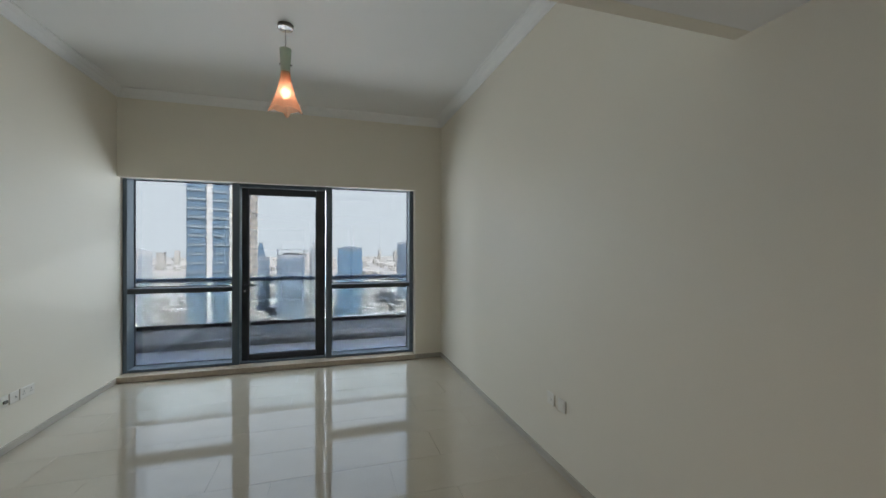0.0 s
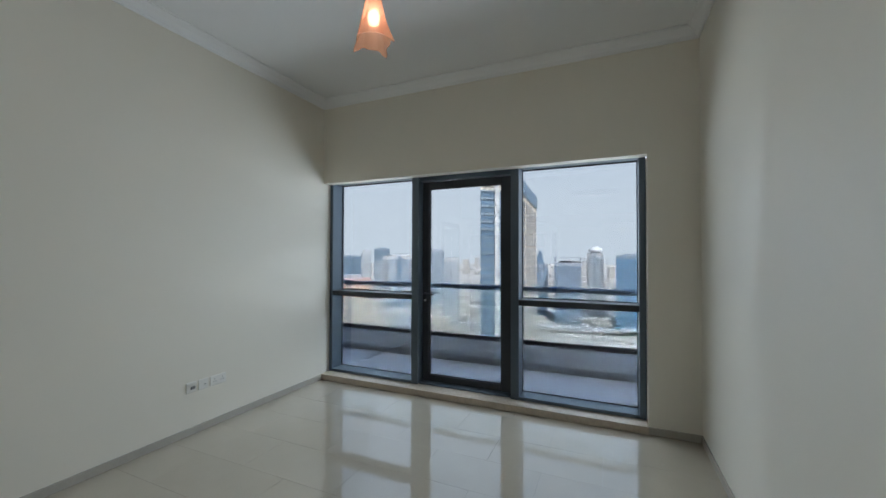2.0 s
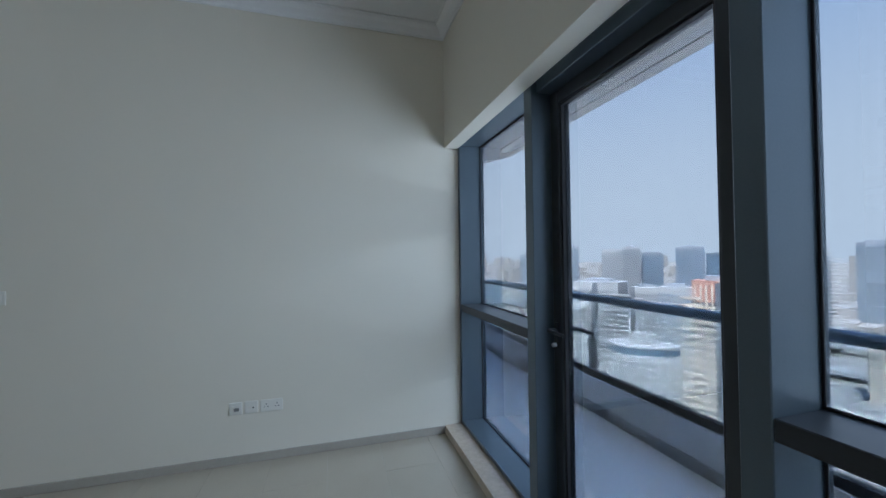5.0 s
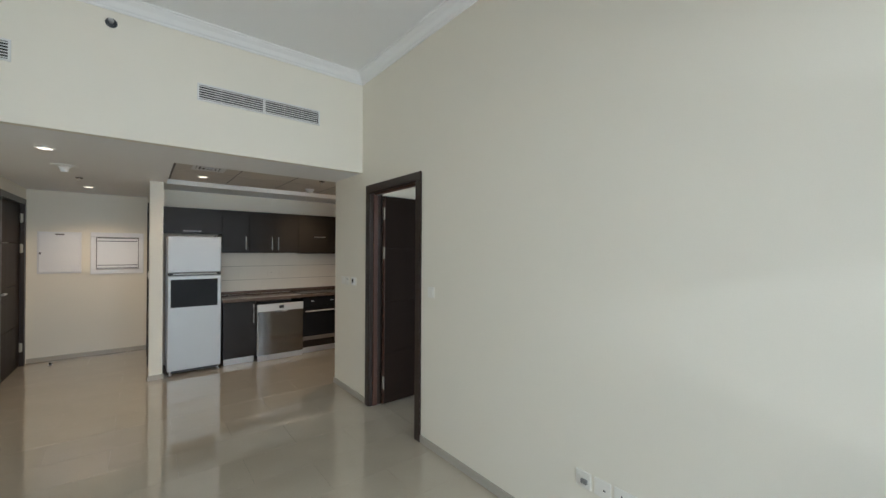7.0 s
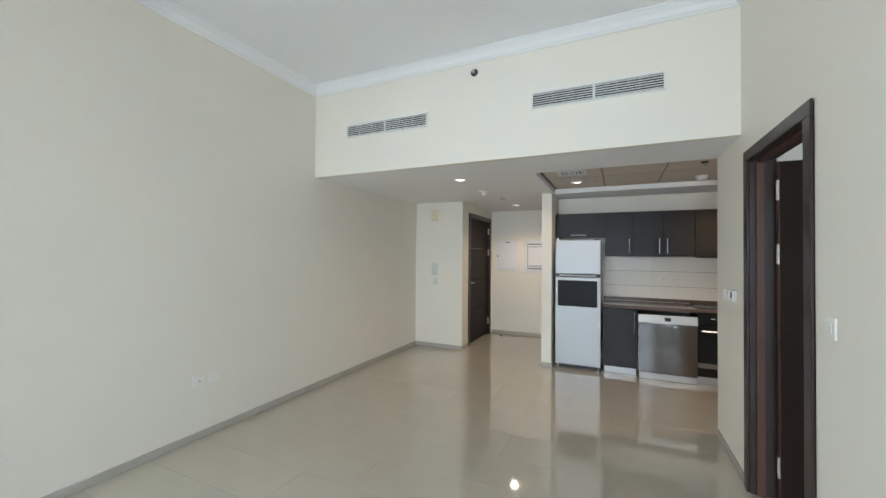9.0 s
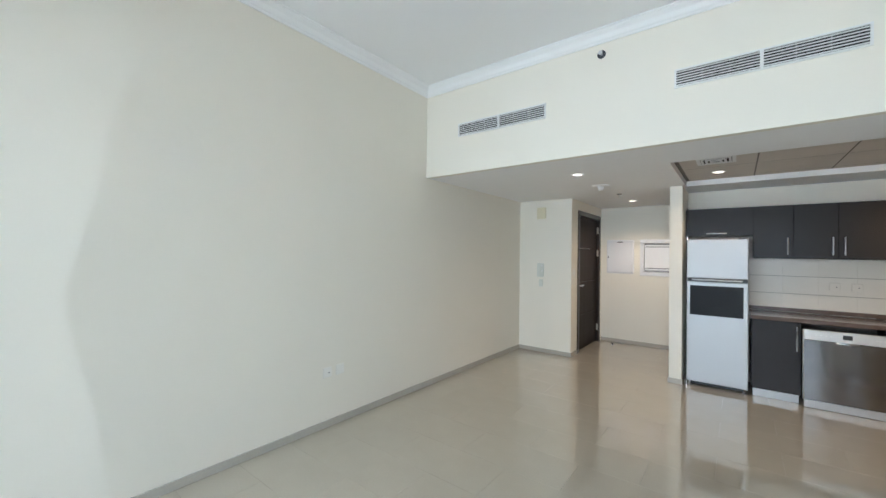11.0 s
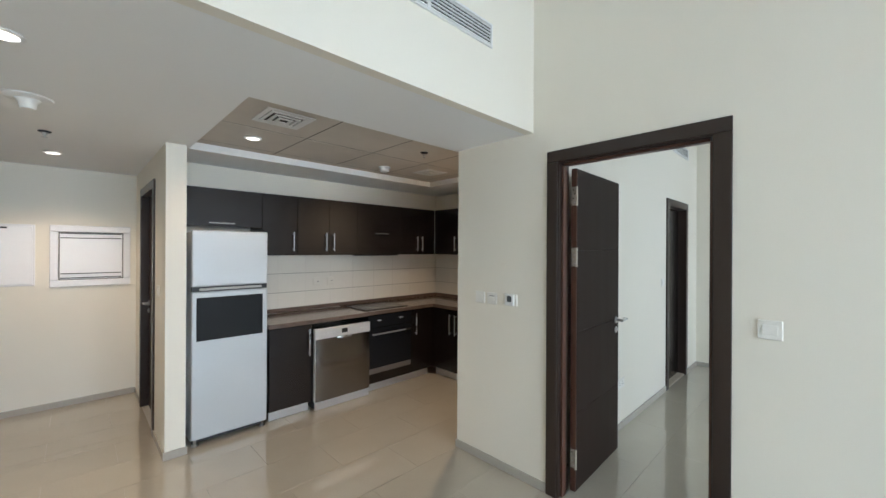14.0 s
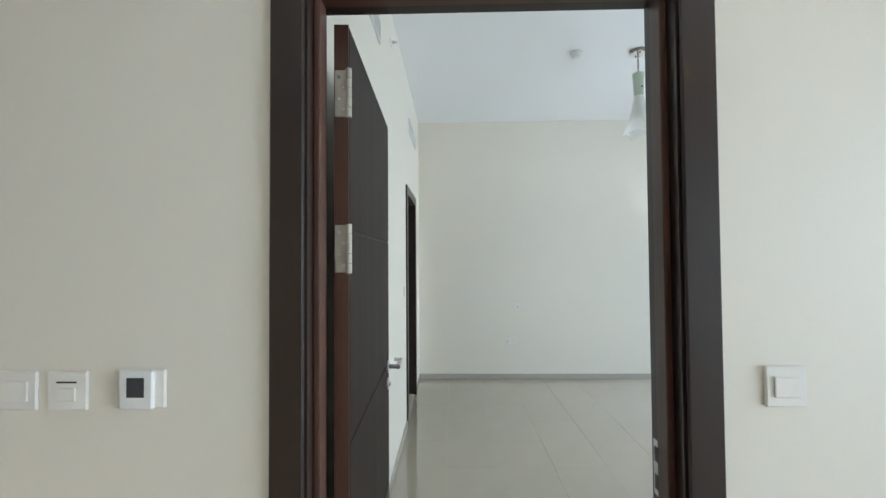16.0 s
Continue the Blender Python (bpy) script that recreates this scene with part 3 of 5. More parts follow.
part("head", bx(-3.3395, -2.6305, BY - 0.13, BY + 0.014, 2.08, 2.16), WENGE_H, d4)
part("threshold", bx(-3.3395, -2.6305, BY - 0.13, BY - 0.002, 0.001, 0.012, bevel=0.003), SILL, d4)
# black panel across the opening stands for the darkness of the room behind
part("door_panel", bx(-3.335, -2.635, BY - 0.12, BY - 0.075, 0.014, 2.076, bevel=0.002), CAB, d4)

# ---- wall plates ----
def wall_plate(name, label, category, at, w, h, normal, kind_of, group="", face=PLATE):
    """A white plate on a wall: at is its centre on the wall face."""
    n = Vector(normal)
    u = Vector((0, 0, 1)).cross(n)
    root = thing(name, label, category, at, group)
    def slab(nm, du, dz, sw, sh, out0, out1, m, bev=0.0015, parent=root):
        c = Vector(at) + u * du + Vector((0, 0, dz))
        p, q = c - u * sw / 2 + n * out0, c + u * sw / 2 + n * out1
        return part(nm, bx(min(p.x, q.x), max(p.x, q.x), min(p.y, q.y), max(p.y, q.y), c.z - sh / 2, c.z + sh / 2, bevel=bev), m, parent)
    slab("plate", 0, 0, w, h, 0.0005, 0.0085, face, 0.003)
    if kind_of == "switch":
        slab("rocker", 0, 0, w * 0.62, h * 0.5, 0.0092, 0.013, face)
    elif kind_of == "switch_line":
        slab("rocker", 0, -h * 0.08, w * 0.5, h * 0.34, 0.0092, 0.013, face)
        slab("label_strip", 0, h * 0.22, w * 0.5, 0.004, 0.0092, 0.0097, GREYPL, 0)
    elif kind_of == "thermostat":
        slab("bezel", 0, 0, w * 0.66, h * 0.98, 0.0092, 0.02, PLASTIC, 0.003)
        slab("screen", 0, 0.006, w * 0.34, h * 0.5, 0.0202, 0.0208, GREYPL, 0)
    elif kind_of == "double_socket":
        for s in (-1, 1):
            for du, dz, sw, sh in ((0, 0.012, 0.005, 0.010), (-0.011, -0.008, 0.008, 0.005), (0.011, -0.008, 0.008, 0.005)):
                slab("pin_hole", s * w * 0.24 + du, dz, sw, sh, 0.0092, 0.0096, BLACK, 0)
            slab("rocker", s * 0.012, 0.028, 0.012, 0.014, 0.0092, 0.012, face)
    elif kind_of == "data":
        slab("jack", 0.012, 0, 0.016, 0.022, 0.0092, 0.012, face)
        slab("pin_hole", 0.012, -0.002, 0.010, 0.009, 0.0122, 0.0126, BLACK, 0)
    elif kind_of == "coax":
        slab("jack", 0.008, -0.004, 0.034, 0.022, 0.0092, 0.022, GAP_PLUG_GREY)
        slab("pin_hole", -0.02, 0.018, 0.016, 0.012, 0.0092, 0.0105, face)
    return root


E_, S_, N_, W_ = (1, 0, 0), (0, -1, 0), (0, 1, 0), (-1, 0, 0)
wall_plate("wall_socket", "white television outlet plate with a grey plug above the skirting", "socket", (0, -1.568, 0.39), 0.086, 0.086, E_, "coax", "plates by the window")
wall_plate("wall_socket", "white data outlet plate above the skirting", "socket", (0, -1.466, 0.39), 0.086, 0.086, E_, "data", "plates by the window")
wall_plate("wall_socket", "white double power socket above the skirting", "socket", (0, -1.333, 0.39), 0.15, 0.086, E_, "double_socket", "plates by the window")
wall_plate("light_switch", "white rocker switch beside the bedroom doorway", "switch", (0, -2.883, 1.225), 0.086, 0.086, E_, "switch")
wall_plate("light_switch", "white rocker switch beside the thermostat", "switch", (0, -4.54, 1.215), 0.09, 0.086, E_, "switch", "switches by the kitchen")
wall_plate("light_switch", "white labelled switch beside the thermostat", "switch", (0, -4.427, 1.215), 0.09, 0.086, E_, "switch_line", "switches by the kitchen")
wall_plate("thermostat", "white thermostat with a small grey screen", "thermostat", (0, -4.265, 1.22), 0.112, 0.084, E_, "thermostat")
wall_plate("wall_socket", "white blank outlet plate on the plain wall", "socket", (W, -2.82, 0.47), 0.086, 0.086, W_, "data", "plates on the plain wall")
wall_plate("wall_socket", "white switched outlet plate on the plain wall", "socket", (W, -2.95, 0.47), 0.086, 0.086, W_, "switch", "plates on the plain wall")
wall_plate("light_switch", "white switch between pier and entrance door", "switch", (PX, -6.56, 1.25), 0.086, 0.086, W_, "switch")
wall_plate("light_switch", "white switch on the stub wall", "switch", (SX1, -6.42, 1.23), 0.086, 0.086, E_, "switch")
wall_plate("wall_socket", "white outlet plate low on the bedroom wall", "socket", (BX, -2.86, 0.46), 0.15, 0.086, E_, "double_socket", "bedroom plates")
wall_plate("wall_socket", "white outlet plate on the bedroom wall", "socket", (BX, -2.78, 0.885), 0.086, 0.086, E_, "data", "bedroom plates")
wall_plate("wall_socket", "white double socket behind the bedroom door", "socket", (-1.25, BY, 0.40), 0.15, 0.086, N_, "double_socket", "bedroom plates")
wall_plate("light_switch", "white switch beside the dark bedroom doorway", "switch", (-2.42, BY, 1.22), 0.086, 0.086, N_, "switch", "bedroom plates")

# ---- intercom, chime, service panels ----
ic = thing("intercom", "white wall intercom with a corded handset", "intercom", (3.485, PY, 1.27))
part("base", bx(3.435, 3.535, PY + 0.0005, PY + 0.028, 1.165, 1.375, bevel=0.008, seg=2), GREYCREAM, ic)
b = bx(3.478, 3.532, PY + 0.029, PY + 0.05, 1.17, 1.37, bevel=0.01, seg=2)
part("handset", b, GREYCREAM, ic)
part("speaker_slot", bx(3.445, 3.468, PY + 0.0282, PY + 0.029, 1.33, 1.35), VENT, ic)
part("button", bx(3.447, 3.466, PY + 0.0282, PY + 0.031, 1.25, 1.27), VENT, ic)
part("junction_plate", bx(3.45, 3.51, PY + 0.0005, PY + 0.02, 1.015, 1.125, bevel=0.006, seg=2), GREYCREAM, ic)
ch = thing("door_chime", "aged cream plastic door chime box", "door chime", (3.475, PY, 2.15))
part("body", bx(3.405, 3.545, PY + 0.0005, PY + 0.045, 2.06, 2.24, bevel=0.012, seg=3), CREAMPL, ch)
part("grille", bx(3.42, 3.445, PY + 0.0455, PY + 0.048, 2.08, 2.22, bevel=0.001), CREAMPL, ch)

p1 = thing("electrical_panel", "white flush electrical panel door on the entry wall", "electrical panel", (2.68, HY, 1.5))
part("panel_frame", bx(2.465, 2.905, HY + 0.0005, HY + 0.008, 1.205, 1.785, bevel=0.003), GLOSSWHITE, p1)
part("panel_door", bx(2.48, 2.89, HY + 0.0085, HY + 0.018, 1.22, 1.77, bevel=0.003), GLOSSWHITE, p1)
part("latch", bx(2.868, 2.884, HY + 0.0185, HY + 0.024, 1.47, 1.50), BLACK, p1)
part("rating_label", bx(2.64, 2.73, HY + 0.0183, HY + 0.0187, 1.742, 1.758), BLACK, p1)
p2 = thing("access_panel", "white louvred access panel in a wide frame", "access panel", (2.07, HY, 1.5))
for x0, x1, z0, z1 in ((1.765, 2.37, 1.725, 1.79), (1.765, 2.37, 1.18, 1.245), (1.765, 1.825, 1.2455, 1.7245), (2.31, 2.37, 1.2455, 1.7245)):
    part("panel_frame", bx(x0, x1, HY + 0.0005, HY + 0.02, z0, z1, bevel=0.005, seg=2), GLOSSWHITE, p2)
# grey sheet behind the door draws the gap's shadow line in colour
part("shadow_gap", bx(1.826, 2.309, HY + 0.0005, HY + 0.004, 1.246, 1.724), GAP_PLUG_GREY, p2)
part("panel_door", bx(1.834, 2.301, HY + 0.0042, HY + 0.012, 1.254, 1.716, bevel=0.002), GLOSSWHITE, p2)
for z in (1.66, 1.685, 1.705, 1.262, 1.282, 1.305):
    part("louvre", bx(1.84, 2.295, HY + 0.0122, HY + 0.016, z, z + 0.009), GREYPL if z not in (1.685, 1.282) else GLOSSWHITE, p2)

# ---- air grilles ----
def grille(name, label, at, w, h, normal, slats=6, halves=2):
    n = Vector(normal)
    u = Vector((0, 0, 1)).cross(n)
    root = thing(name, label, "air grille", at)
    def slab(nm, u0, u1, z0, z1, o0, o1, m):
        p, q = Vector(at) + u * u0 + n * o0, Vector(at) + u * u1 + n * o1
        return part(nm, bx(min(p.x, q.x), max(p.x, q.x), min(p.y, q.y), max(p.y, q.y), at[2] + z0, at[2] + z1), m, root)
    t = 0.012
    # flat black sheet on the wall: the dark between slats put into colour
    slab("shade_backing", -w / 2 + t, w / 2 - t, -h / 2 + t, h / 2 - t, 0.0004, 0.001, VENTSHADE)
    for z0, z1 in ((-h / 2, -h / 2 + t), (h / 2 - t, h / 2)):
        slab("grille_frame", -w / 2, w / 2, z0, z1, 0.0005, 0.012, VENT)
    for a, c in ((-w / 2, -w / 2 + t), (w / 2 - t, w / 2)) + (((-0.01, 0.01),) if halves == 2 else ()):
        slab("grille_frame", a, c, -h / 2 + t, h / 2 - t, 0.0005, 0.012, VENT)
    step = (h - 2 * t) / slats
    spans = ((-w / 2 + t, -0.01), (0.01, w / 2 - t)) if halves == 2 else ((-w / 2 + t, w / 2 - t),)
    for a, c in spans:
        for k in range(slats):
            z = -h / 2 + t + step * (k + 0.3)
            slab("slat", a, c, z, z + step * 0.34, 0.003, 0.010, VENT)
        if halves == 2:
            for k in range(1, 3):
                x = a + (c - a) * k / 3
                slab("fin", x - 0.001, x + 0.001, -h / 2 + t, h / 2 - t, 0.0012, 0.0028, VENT)
    return root


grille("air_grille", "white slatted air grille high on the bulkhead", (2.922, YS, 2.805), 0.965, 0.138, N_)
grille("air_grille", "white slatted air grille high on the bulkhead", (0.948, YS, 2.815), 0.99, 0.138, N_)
grille("air_grille", "white slatted air grille high on the bedroom wall", (-3.12, BY, 2.79), 0.62, 0.13, N_, 7, 1)
grille("air_grille", "white slatted air grille above the bedroom door", (-1.0, BY, 2.79), 0.62, 0.13, N_, 7, 1)


def square_diffuser(at, s):
    root = thing("ceiling_diffuser", "white square ceiling air diffuser with nested louvres", "air diffuser", at)
    x, y, z = at
    # black sheet painted as the shade between the louvre rings
    part("shade_backing", bx(x - s / 2 + 0.02, x + s / 2 - 0.02, y - s / 2 + 0.02, y + s / 2 - 0.02, z - 0.002, z - 0.0005), VENTSHADE, root)
    for k in range(4):
        r, zz = s / 2 - k * s * 0.115, z - 0.003 - 0.004 * k
        bm = bmesh.new()
        t = 0.03 if k == 0 else 0.019
        for x0, x1, y0, y1 in ((-r, r, -r, -r + t), (-r, r, r - t, r), (-r, -r + t, -r + t, r - t), (r - t, r, -r + t, r - t)):
            box(bm, x + x0, x + x1, y + y0, y + y1, zz - 0.006, zz)
        part("louvre_ring", bm, VENT, root)


square_diffuser((1.23, -5.17, TZ), 0.30)
square_diffuser((-0.58, -5.76, TZ), 0.27)


def sprinkler(at, axis, label, dark=True):
    root = thing("sprinkler", label, "sprinkler", at)
    ax = Vector(axis)
    part("rosette", lathe(bmesh.new(), [(0.034, 0.0005), (0.034, 0.004), (0.026, 0.010)], at, 20, ax), GREYPL if dark else PLASTIC, root, smooth=True)
    bm = lathe(bmesh.new(), [(0.011, 0.010), (0.011, 0.026), (0.006, 0.028), (0.006, 0.040)], at, 12, ax)
    part("head", bm, STEEL, root, smooth=True)
    part("deflector", lathe(bmesh.new(), [(0.017, 0.0405), (0.017, 0.042)], at, 12, ax), STEEL, root)


sprinkler((1.962, YS, 3.165), (0, 1, 0), "dark sidewall sprinkler under the cornice")
sprinkler((2.343, -6.387, ZS), (0, 0, -1), "small dark ceiling sprinkler in the entry")
sprinkler((0.02, -5.17, TZ), (0, 0, -1), "small dark ceiling sprinkler over the kitchen")
sprinkler((-1.75, BY, 2.99), (0, 1, 0), "white sidewall sprinkler in the bedroom", False)


def detector(at, label, r=0.05):
    root = thing("smoke_detector", label, "smoke detector", at)
    part("base", lathe(bmesh.new(), [(r, -0.0005), (r, -0.012), (r * 0.92, -0.016)], at, 28), PLASTIC, root, smooth=True)
    part("head", lathe(bmesh.new(), [(r * 0.8, -0.0165), (r * 0.8, -0.04), (r * 0.62, -0.05), (r * 0.2, -0.053)], at, 28), PLASTIC, root, smooth=True)


detector((-0.08, -5.9, TZ), "round white smoke detector under the kitchen ceiling", 0.062)
detector((-2.31, -2.53, HB), "round white smoke detector under the bedroom ceiling")
sd = thing("ceiling_sensor", "white ceiling sensor with a wide flat rim", "sensor", (2.373, -5.611, ZS))
part("rim", lathe(bmesh.new(), [(0.098, -0.0005), (0.095, -0.008), (0.06, -0.014)], (2.373, -5.611, ZS), 32), PLASTIC, sd, smooth=True)
part("nose", lathe(bmesh.new(), [(0.05, -0.0145), (0.036, -0.03), (0.03, -0.062), (0.012, -0.066)], (2.373, -5.611, ZS), 24), PLASTIC, sd, smooth=True)


def downlight(at, energy, label):
    root = thing("downlight", label, "downlight", at, "recessed downlights")
    ring = bmesh.new()
    lathe(ring, [(0.062, -0.0005), (0.062, -0.005), (0.052, -0.008)], at, 28)
    part("trim_ring", ring, PLASTIC, root, smooth=True)
    part("lens", lathe(bmesh.new(), [(0.046, -0.0085), (0.04, -0.011)], at, 24), DOWN, root, "glowing warm lens")
    d = bpy.data.lights.new("downlight", "SPOT")
    d.energy, d.color, d.spot_size, d.spot_blend, d.shadow_soft_size = energy, (1.0, 0.70, 0.43), radians(140), 0.8, 0.03
    lamp = new("downlight_beam", d)
    lamp.matrix_world = look((at[0], at[1], at[2] - 0.02), (at[0], at[1] + 0.0001, 0))
    lamp.parent = root
    lamp.matrix_parent_inverse = root.matrix_basis.inverted()


downlight((2.388, -4.808, ZS), 0.35, "lit recessed downlight before the entry")
downlight((2.327, -7.164, ZS), 1.0, "lit recessed downlight in the entry")
downlight((1.226, -5.771, TZ), 0.4, "lit recessed downlight over the kitchen")
downlight((-0.66, -5.12, TZ), 1.2, "lit recessed downlight deep in the kitchen")

# ---- pendants ----
def pendant(at, lit, label):
    x, y, z = at
    root = thing("pendant_lamp", label, "pendant lamp", at, "glass pendants")
    rose = part("ceiling_rose", lathe(bmesh.new(), [(0.062, -0.0005), (0.062, -0.024), (0.060, -0.026)], at, 32), TAUPE, root, smooth=True)
    part("plate", lathe(bmesh.new(), [(0.060, -0.0262), (0.057, -0.030), (0.012, -0.032)], at, 32), CHROME, rose, "polished plate", smooth=True)
    for s in (-1, 1):
        part("screw", lathe(bmesh.new(), [(0.005, -0.0305), (0.005, -0.038)], (x + 0.036 * s, y, z), 10), BLACK, rose)
    thing_links = bmesh.new()
    for k in range(7):
        zc = z - 0.04 - 0.024 * k
        m = Matrix.Translation((x, y, zc)) @ Matrix.Rotation(radians(90 * (k % 2)), 4, "Z") @ Matrix.Rotation(radians(90), 4, "X") @ Matrix.Diagonal((0.009, 0.016, 0.009, 1))
        bmesh.ops.create_cone(thing_links, cap_ends=False, segments=10, radius1=1, radius2=1, depth=0.45, matrix=m)["verts"]
    part("chain", thing_links, TAUPE, root)
    rc = bmesh.new()
    rod(rc, (x, y, z - 0.028), (x, y, z - 0.24), 0.0025, seg=6)
    part("cord", rc, BLACK, root)
    ntop, nbot, bot = z - 0.195, z - 0.40, z - 0.71
    part("neck", lathe(bmesh.new(), [(0.046, ntop - z), (0.040, ntop - z - 0.09), (0.034, nbot - z), (0.031, nbot - z), (0.036, ntop - z - 0.09), (0.042, ntop - z)], at, 24), NECK, root, "pale green glass neck", smooth=True)
    for s in (-1, 1):
        part("stud", lathe(bmesh.new(), [(0.006, 0.037), (0.006, 0.048)], (x, y, ntop - 0.12), 10, Vector((s, 0.2, 0))), BLACK, root)
    part("socket", rod(bmesh.new(), (x, y, nbot + 0.09), (x, y, nbot - 0.03), 0.02), CHROME, root)
    bm, seg, rings = bmesh.new(), 48, []
    for k in range(9):
        f = k / 8
        ring = []
        for i in range(seg):
            a = 2 * math.pi * i / seg
            corner = max(0.0, math.cos(4 * a)) ** 3
            r = 0.036 + 0.058 * f ** 1.25 + 0.042 * corner * f ** 3
            ring.append(bm.verts.new((x + r * math.cos(a), y + r * math.sin(a), nbot + 0.02 - f * (nbot + 0.02 - bot - 0.03) - 0.03 * corner * f ** 4)))
        rings.append(ring)
    for a, c in zip(rings, rings[1:]):
        for i in range(seg):
            bm.faces.new((a[i], a[(i + 1) % seg], c[(i + 1) % seg], c[i]))
    bmesh.ops.recalc_face_normals(bm, faces=bm.faces)
    bmesh.ops.solidify(bm, geom=bm.faces[:], thickness=0.004)
    part("shade", bm, SHADE_LIT if lit else SHADE_OFF, root, "flared frosted glass shade with pointed corners", smooth=True)
    bm = bmesh.new()
    bmesh.ops.create_uvsphere(bm, u_segments=20, v_segments=12, radius=0.034, matrix=Matrix.Translation((x, y, nbot - 0.15)) @ Matrix.Diagonal((1, 1, 1.3, 1)))
    part("bulb", bm, BULB if lit else PLASTIC, root, smooth=True)


pendant((1.98, -1.875, HC), True, "lit pendant lamp with flared orange glass shade on a chain")
pendant((-2.3, -2.03, HB), False, "unlit pendant lamp with white glass shade in the bedroom")

# small floor doorstop by the entry
ds = thing("door_stop", "small dark floor doorstop near the entry wall", "door stop", (2.73, -7.69, 0))
part("base", lathe(bmesh.new(), [(0.02, 0.0), (0.02, 0.006), (0.016, 0.008)], (2.73, -7.69, 0.0005), 18), STEEL, ds, smooth=True)
part("bumper", lathe(bmesh.new(), [(0.014, 0.0085), (0.015, 0.03), (0.011, 0.036)], (2.73, -7.69, 0.0005), 18), BLACK, ds, smooth=True)

# ---- kitchen ----
ZC = 0.885                              # worktop
FY, FX = -6.20, -1.05                   # fronts of the base units


def bar_handle(parent, p, q, out, r=0.006):
    """A steel bar on two posts from p to q, standing off along out."""
    p, q, out = Vector(p), Vector(q), Vector(out)
    d = (q - p).normalized()
    bm = bmesh.new()
    rod(bm, p + out * 0.03, q + out * 0.03, r, seg=10)
    for c in (p + d * 0.02, q - d * 0.02):
        rod(bm, c, c + out * 0.03, r * 0.8, seg=8)
    return part("handle", bm, STEEL, parent, "brushed steel bar handle", smooth=True)


def front(parent, axis, a0, a1, z0, z1, face, handle=None, material=CAB):
    """A cabinet door 18 mm thick, 2 mm clear all round. axis 'y': the face looks to +y, 'x': to +x."""
    if axis == "y":
        d = part("cabinet_door", bx(a0 + 0.0015, a1 - 0.0015, face - 0.018, face, z0 + 0.0015, z1 - 0.0015, bevel=0.0015), material, parent)
        at, out = (lambda a, z: (a, face, z)), (0, 1, 0)
    else:
        d = part("cabinet_door", bx(face - 0.018, face, a0 + 0.0015, a1 - 0.0015, z0 + 0.0015, z1 - 0.0015, bevel=0.0015), material, parent)
        at, out = (lambda a, z: (face, a, z)), (1, 0, 0)
    if handle:
        a, za, c, zb = handle
        bar_handle(d, at(a, za), at(c, zb), out)
    return d


GB = "base units of the dark fitted kitchen"
GU = "wall units of the dark fitted kitchen"
# base unit beside the fridge
u = thing("base_cabinet", "black-brown base cabinet with steel bar handle beside the fridge", "cabinet", (0.745, -6.5, 0), GB)
part("body", bx(0.546, 0.943, KY + 0.01, FY - 0.0185, 0.09, ZC - 0.042), CAB, u)
front(u, "y", 0.545, 0.944, 0.095, ZC - 0.045, FY, (0.58, 0.55, 0.58, 0.80))
part("plinth", bx(0.56, 0.93, FY - 0.065, FY - 0.05, 0.001, 0.089, bevel=0.002), PLINTH, u, "silver kick plate")
# oven housing
u = thing("built_in_oven", "black built-in electric oven with steel bar handle", "oven", (-0.39, -6.5, 0))
part("body", bx(-0.688, -0.092, KY + 0.01, FY - 0.0185, 0.09, ZC - 0.042), CAB, u)
part("control_panel", bx(-0.688, -0.092, FY - 0.018, FY, 0.70, 0.838, bevel=0.002), DARKPANEL, u)
for x in (-0.24, -0.54):
    part("marking", bx(x - 0.025, x + 0.025, FY + 0.0003, FY + 0.0008, 0.775, 0.781), PLASTIC, u)
dd = part("oven_door", bx(-0.688, -0.092, FY - 0.018, FY + 0.004, 0.255, 0.697, bevel=0.003), DARKPANEL, u)
part("window", bx(-0.60, -0.18, FY + 0.0042, FY + 0.0055, 0.33, 0.56, bevel=0.0005), DARKPANEL, dd)
bar_handle(dd, (-0.655, FY + 0.004, 0.635), (-0.125, FY + 0.004, 0.635), (0, 1, 0), 0.008)
part("drawer", bx(-0.688, -0.092, FY - 0.018, FY, 0.095, 0.195, bevel=0.002), CAB, u)
part("trim_strip", bx(-0.688, -0.092, FY - 0.018, FY + 0.001, 0.197, 0.252, bevel=0.002), TAUPE, u, "taupe steel strip under the oven door")
part("plinth", bx(-1.0, -0.092, FY - 0.065, FY - 0.05, 0.001, 0.089, bevel=0.002), PLINTH, u, "silver kick plate")
# corner base unit
u = thing("base_cabinet", "black-brown corner base cabinet beside the oven", "cabinet", (-0.88, -6.5, 0), GB)
part("body", bx(KX + 0.01, -0.69, KY + 0.01, FY - 0.0185, 0.09, ZC - 0.042), CAB, u)
front(u, "y", FX + 0.002, -0.69, 0.095, ZC - 0.045, FY, (-0.752, 0.545, -0.752, 0.795))
# return units along the end wall
ys = [YK - 0.003, -5.40, -5.845, FY - 0.0185]
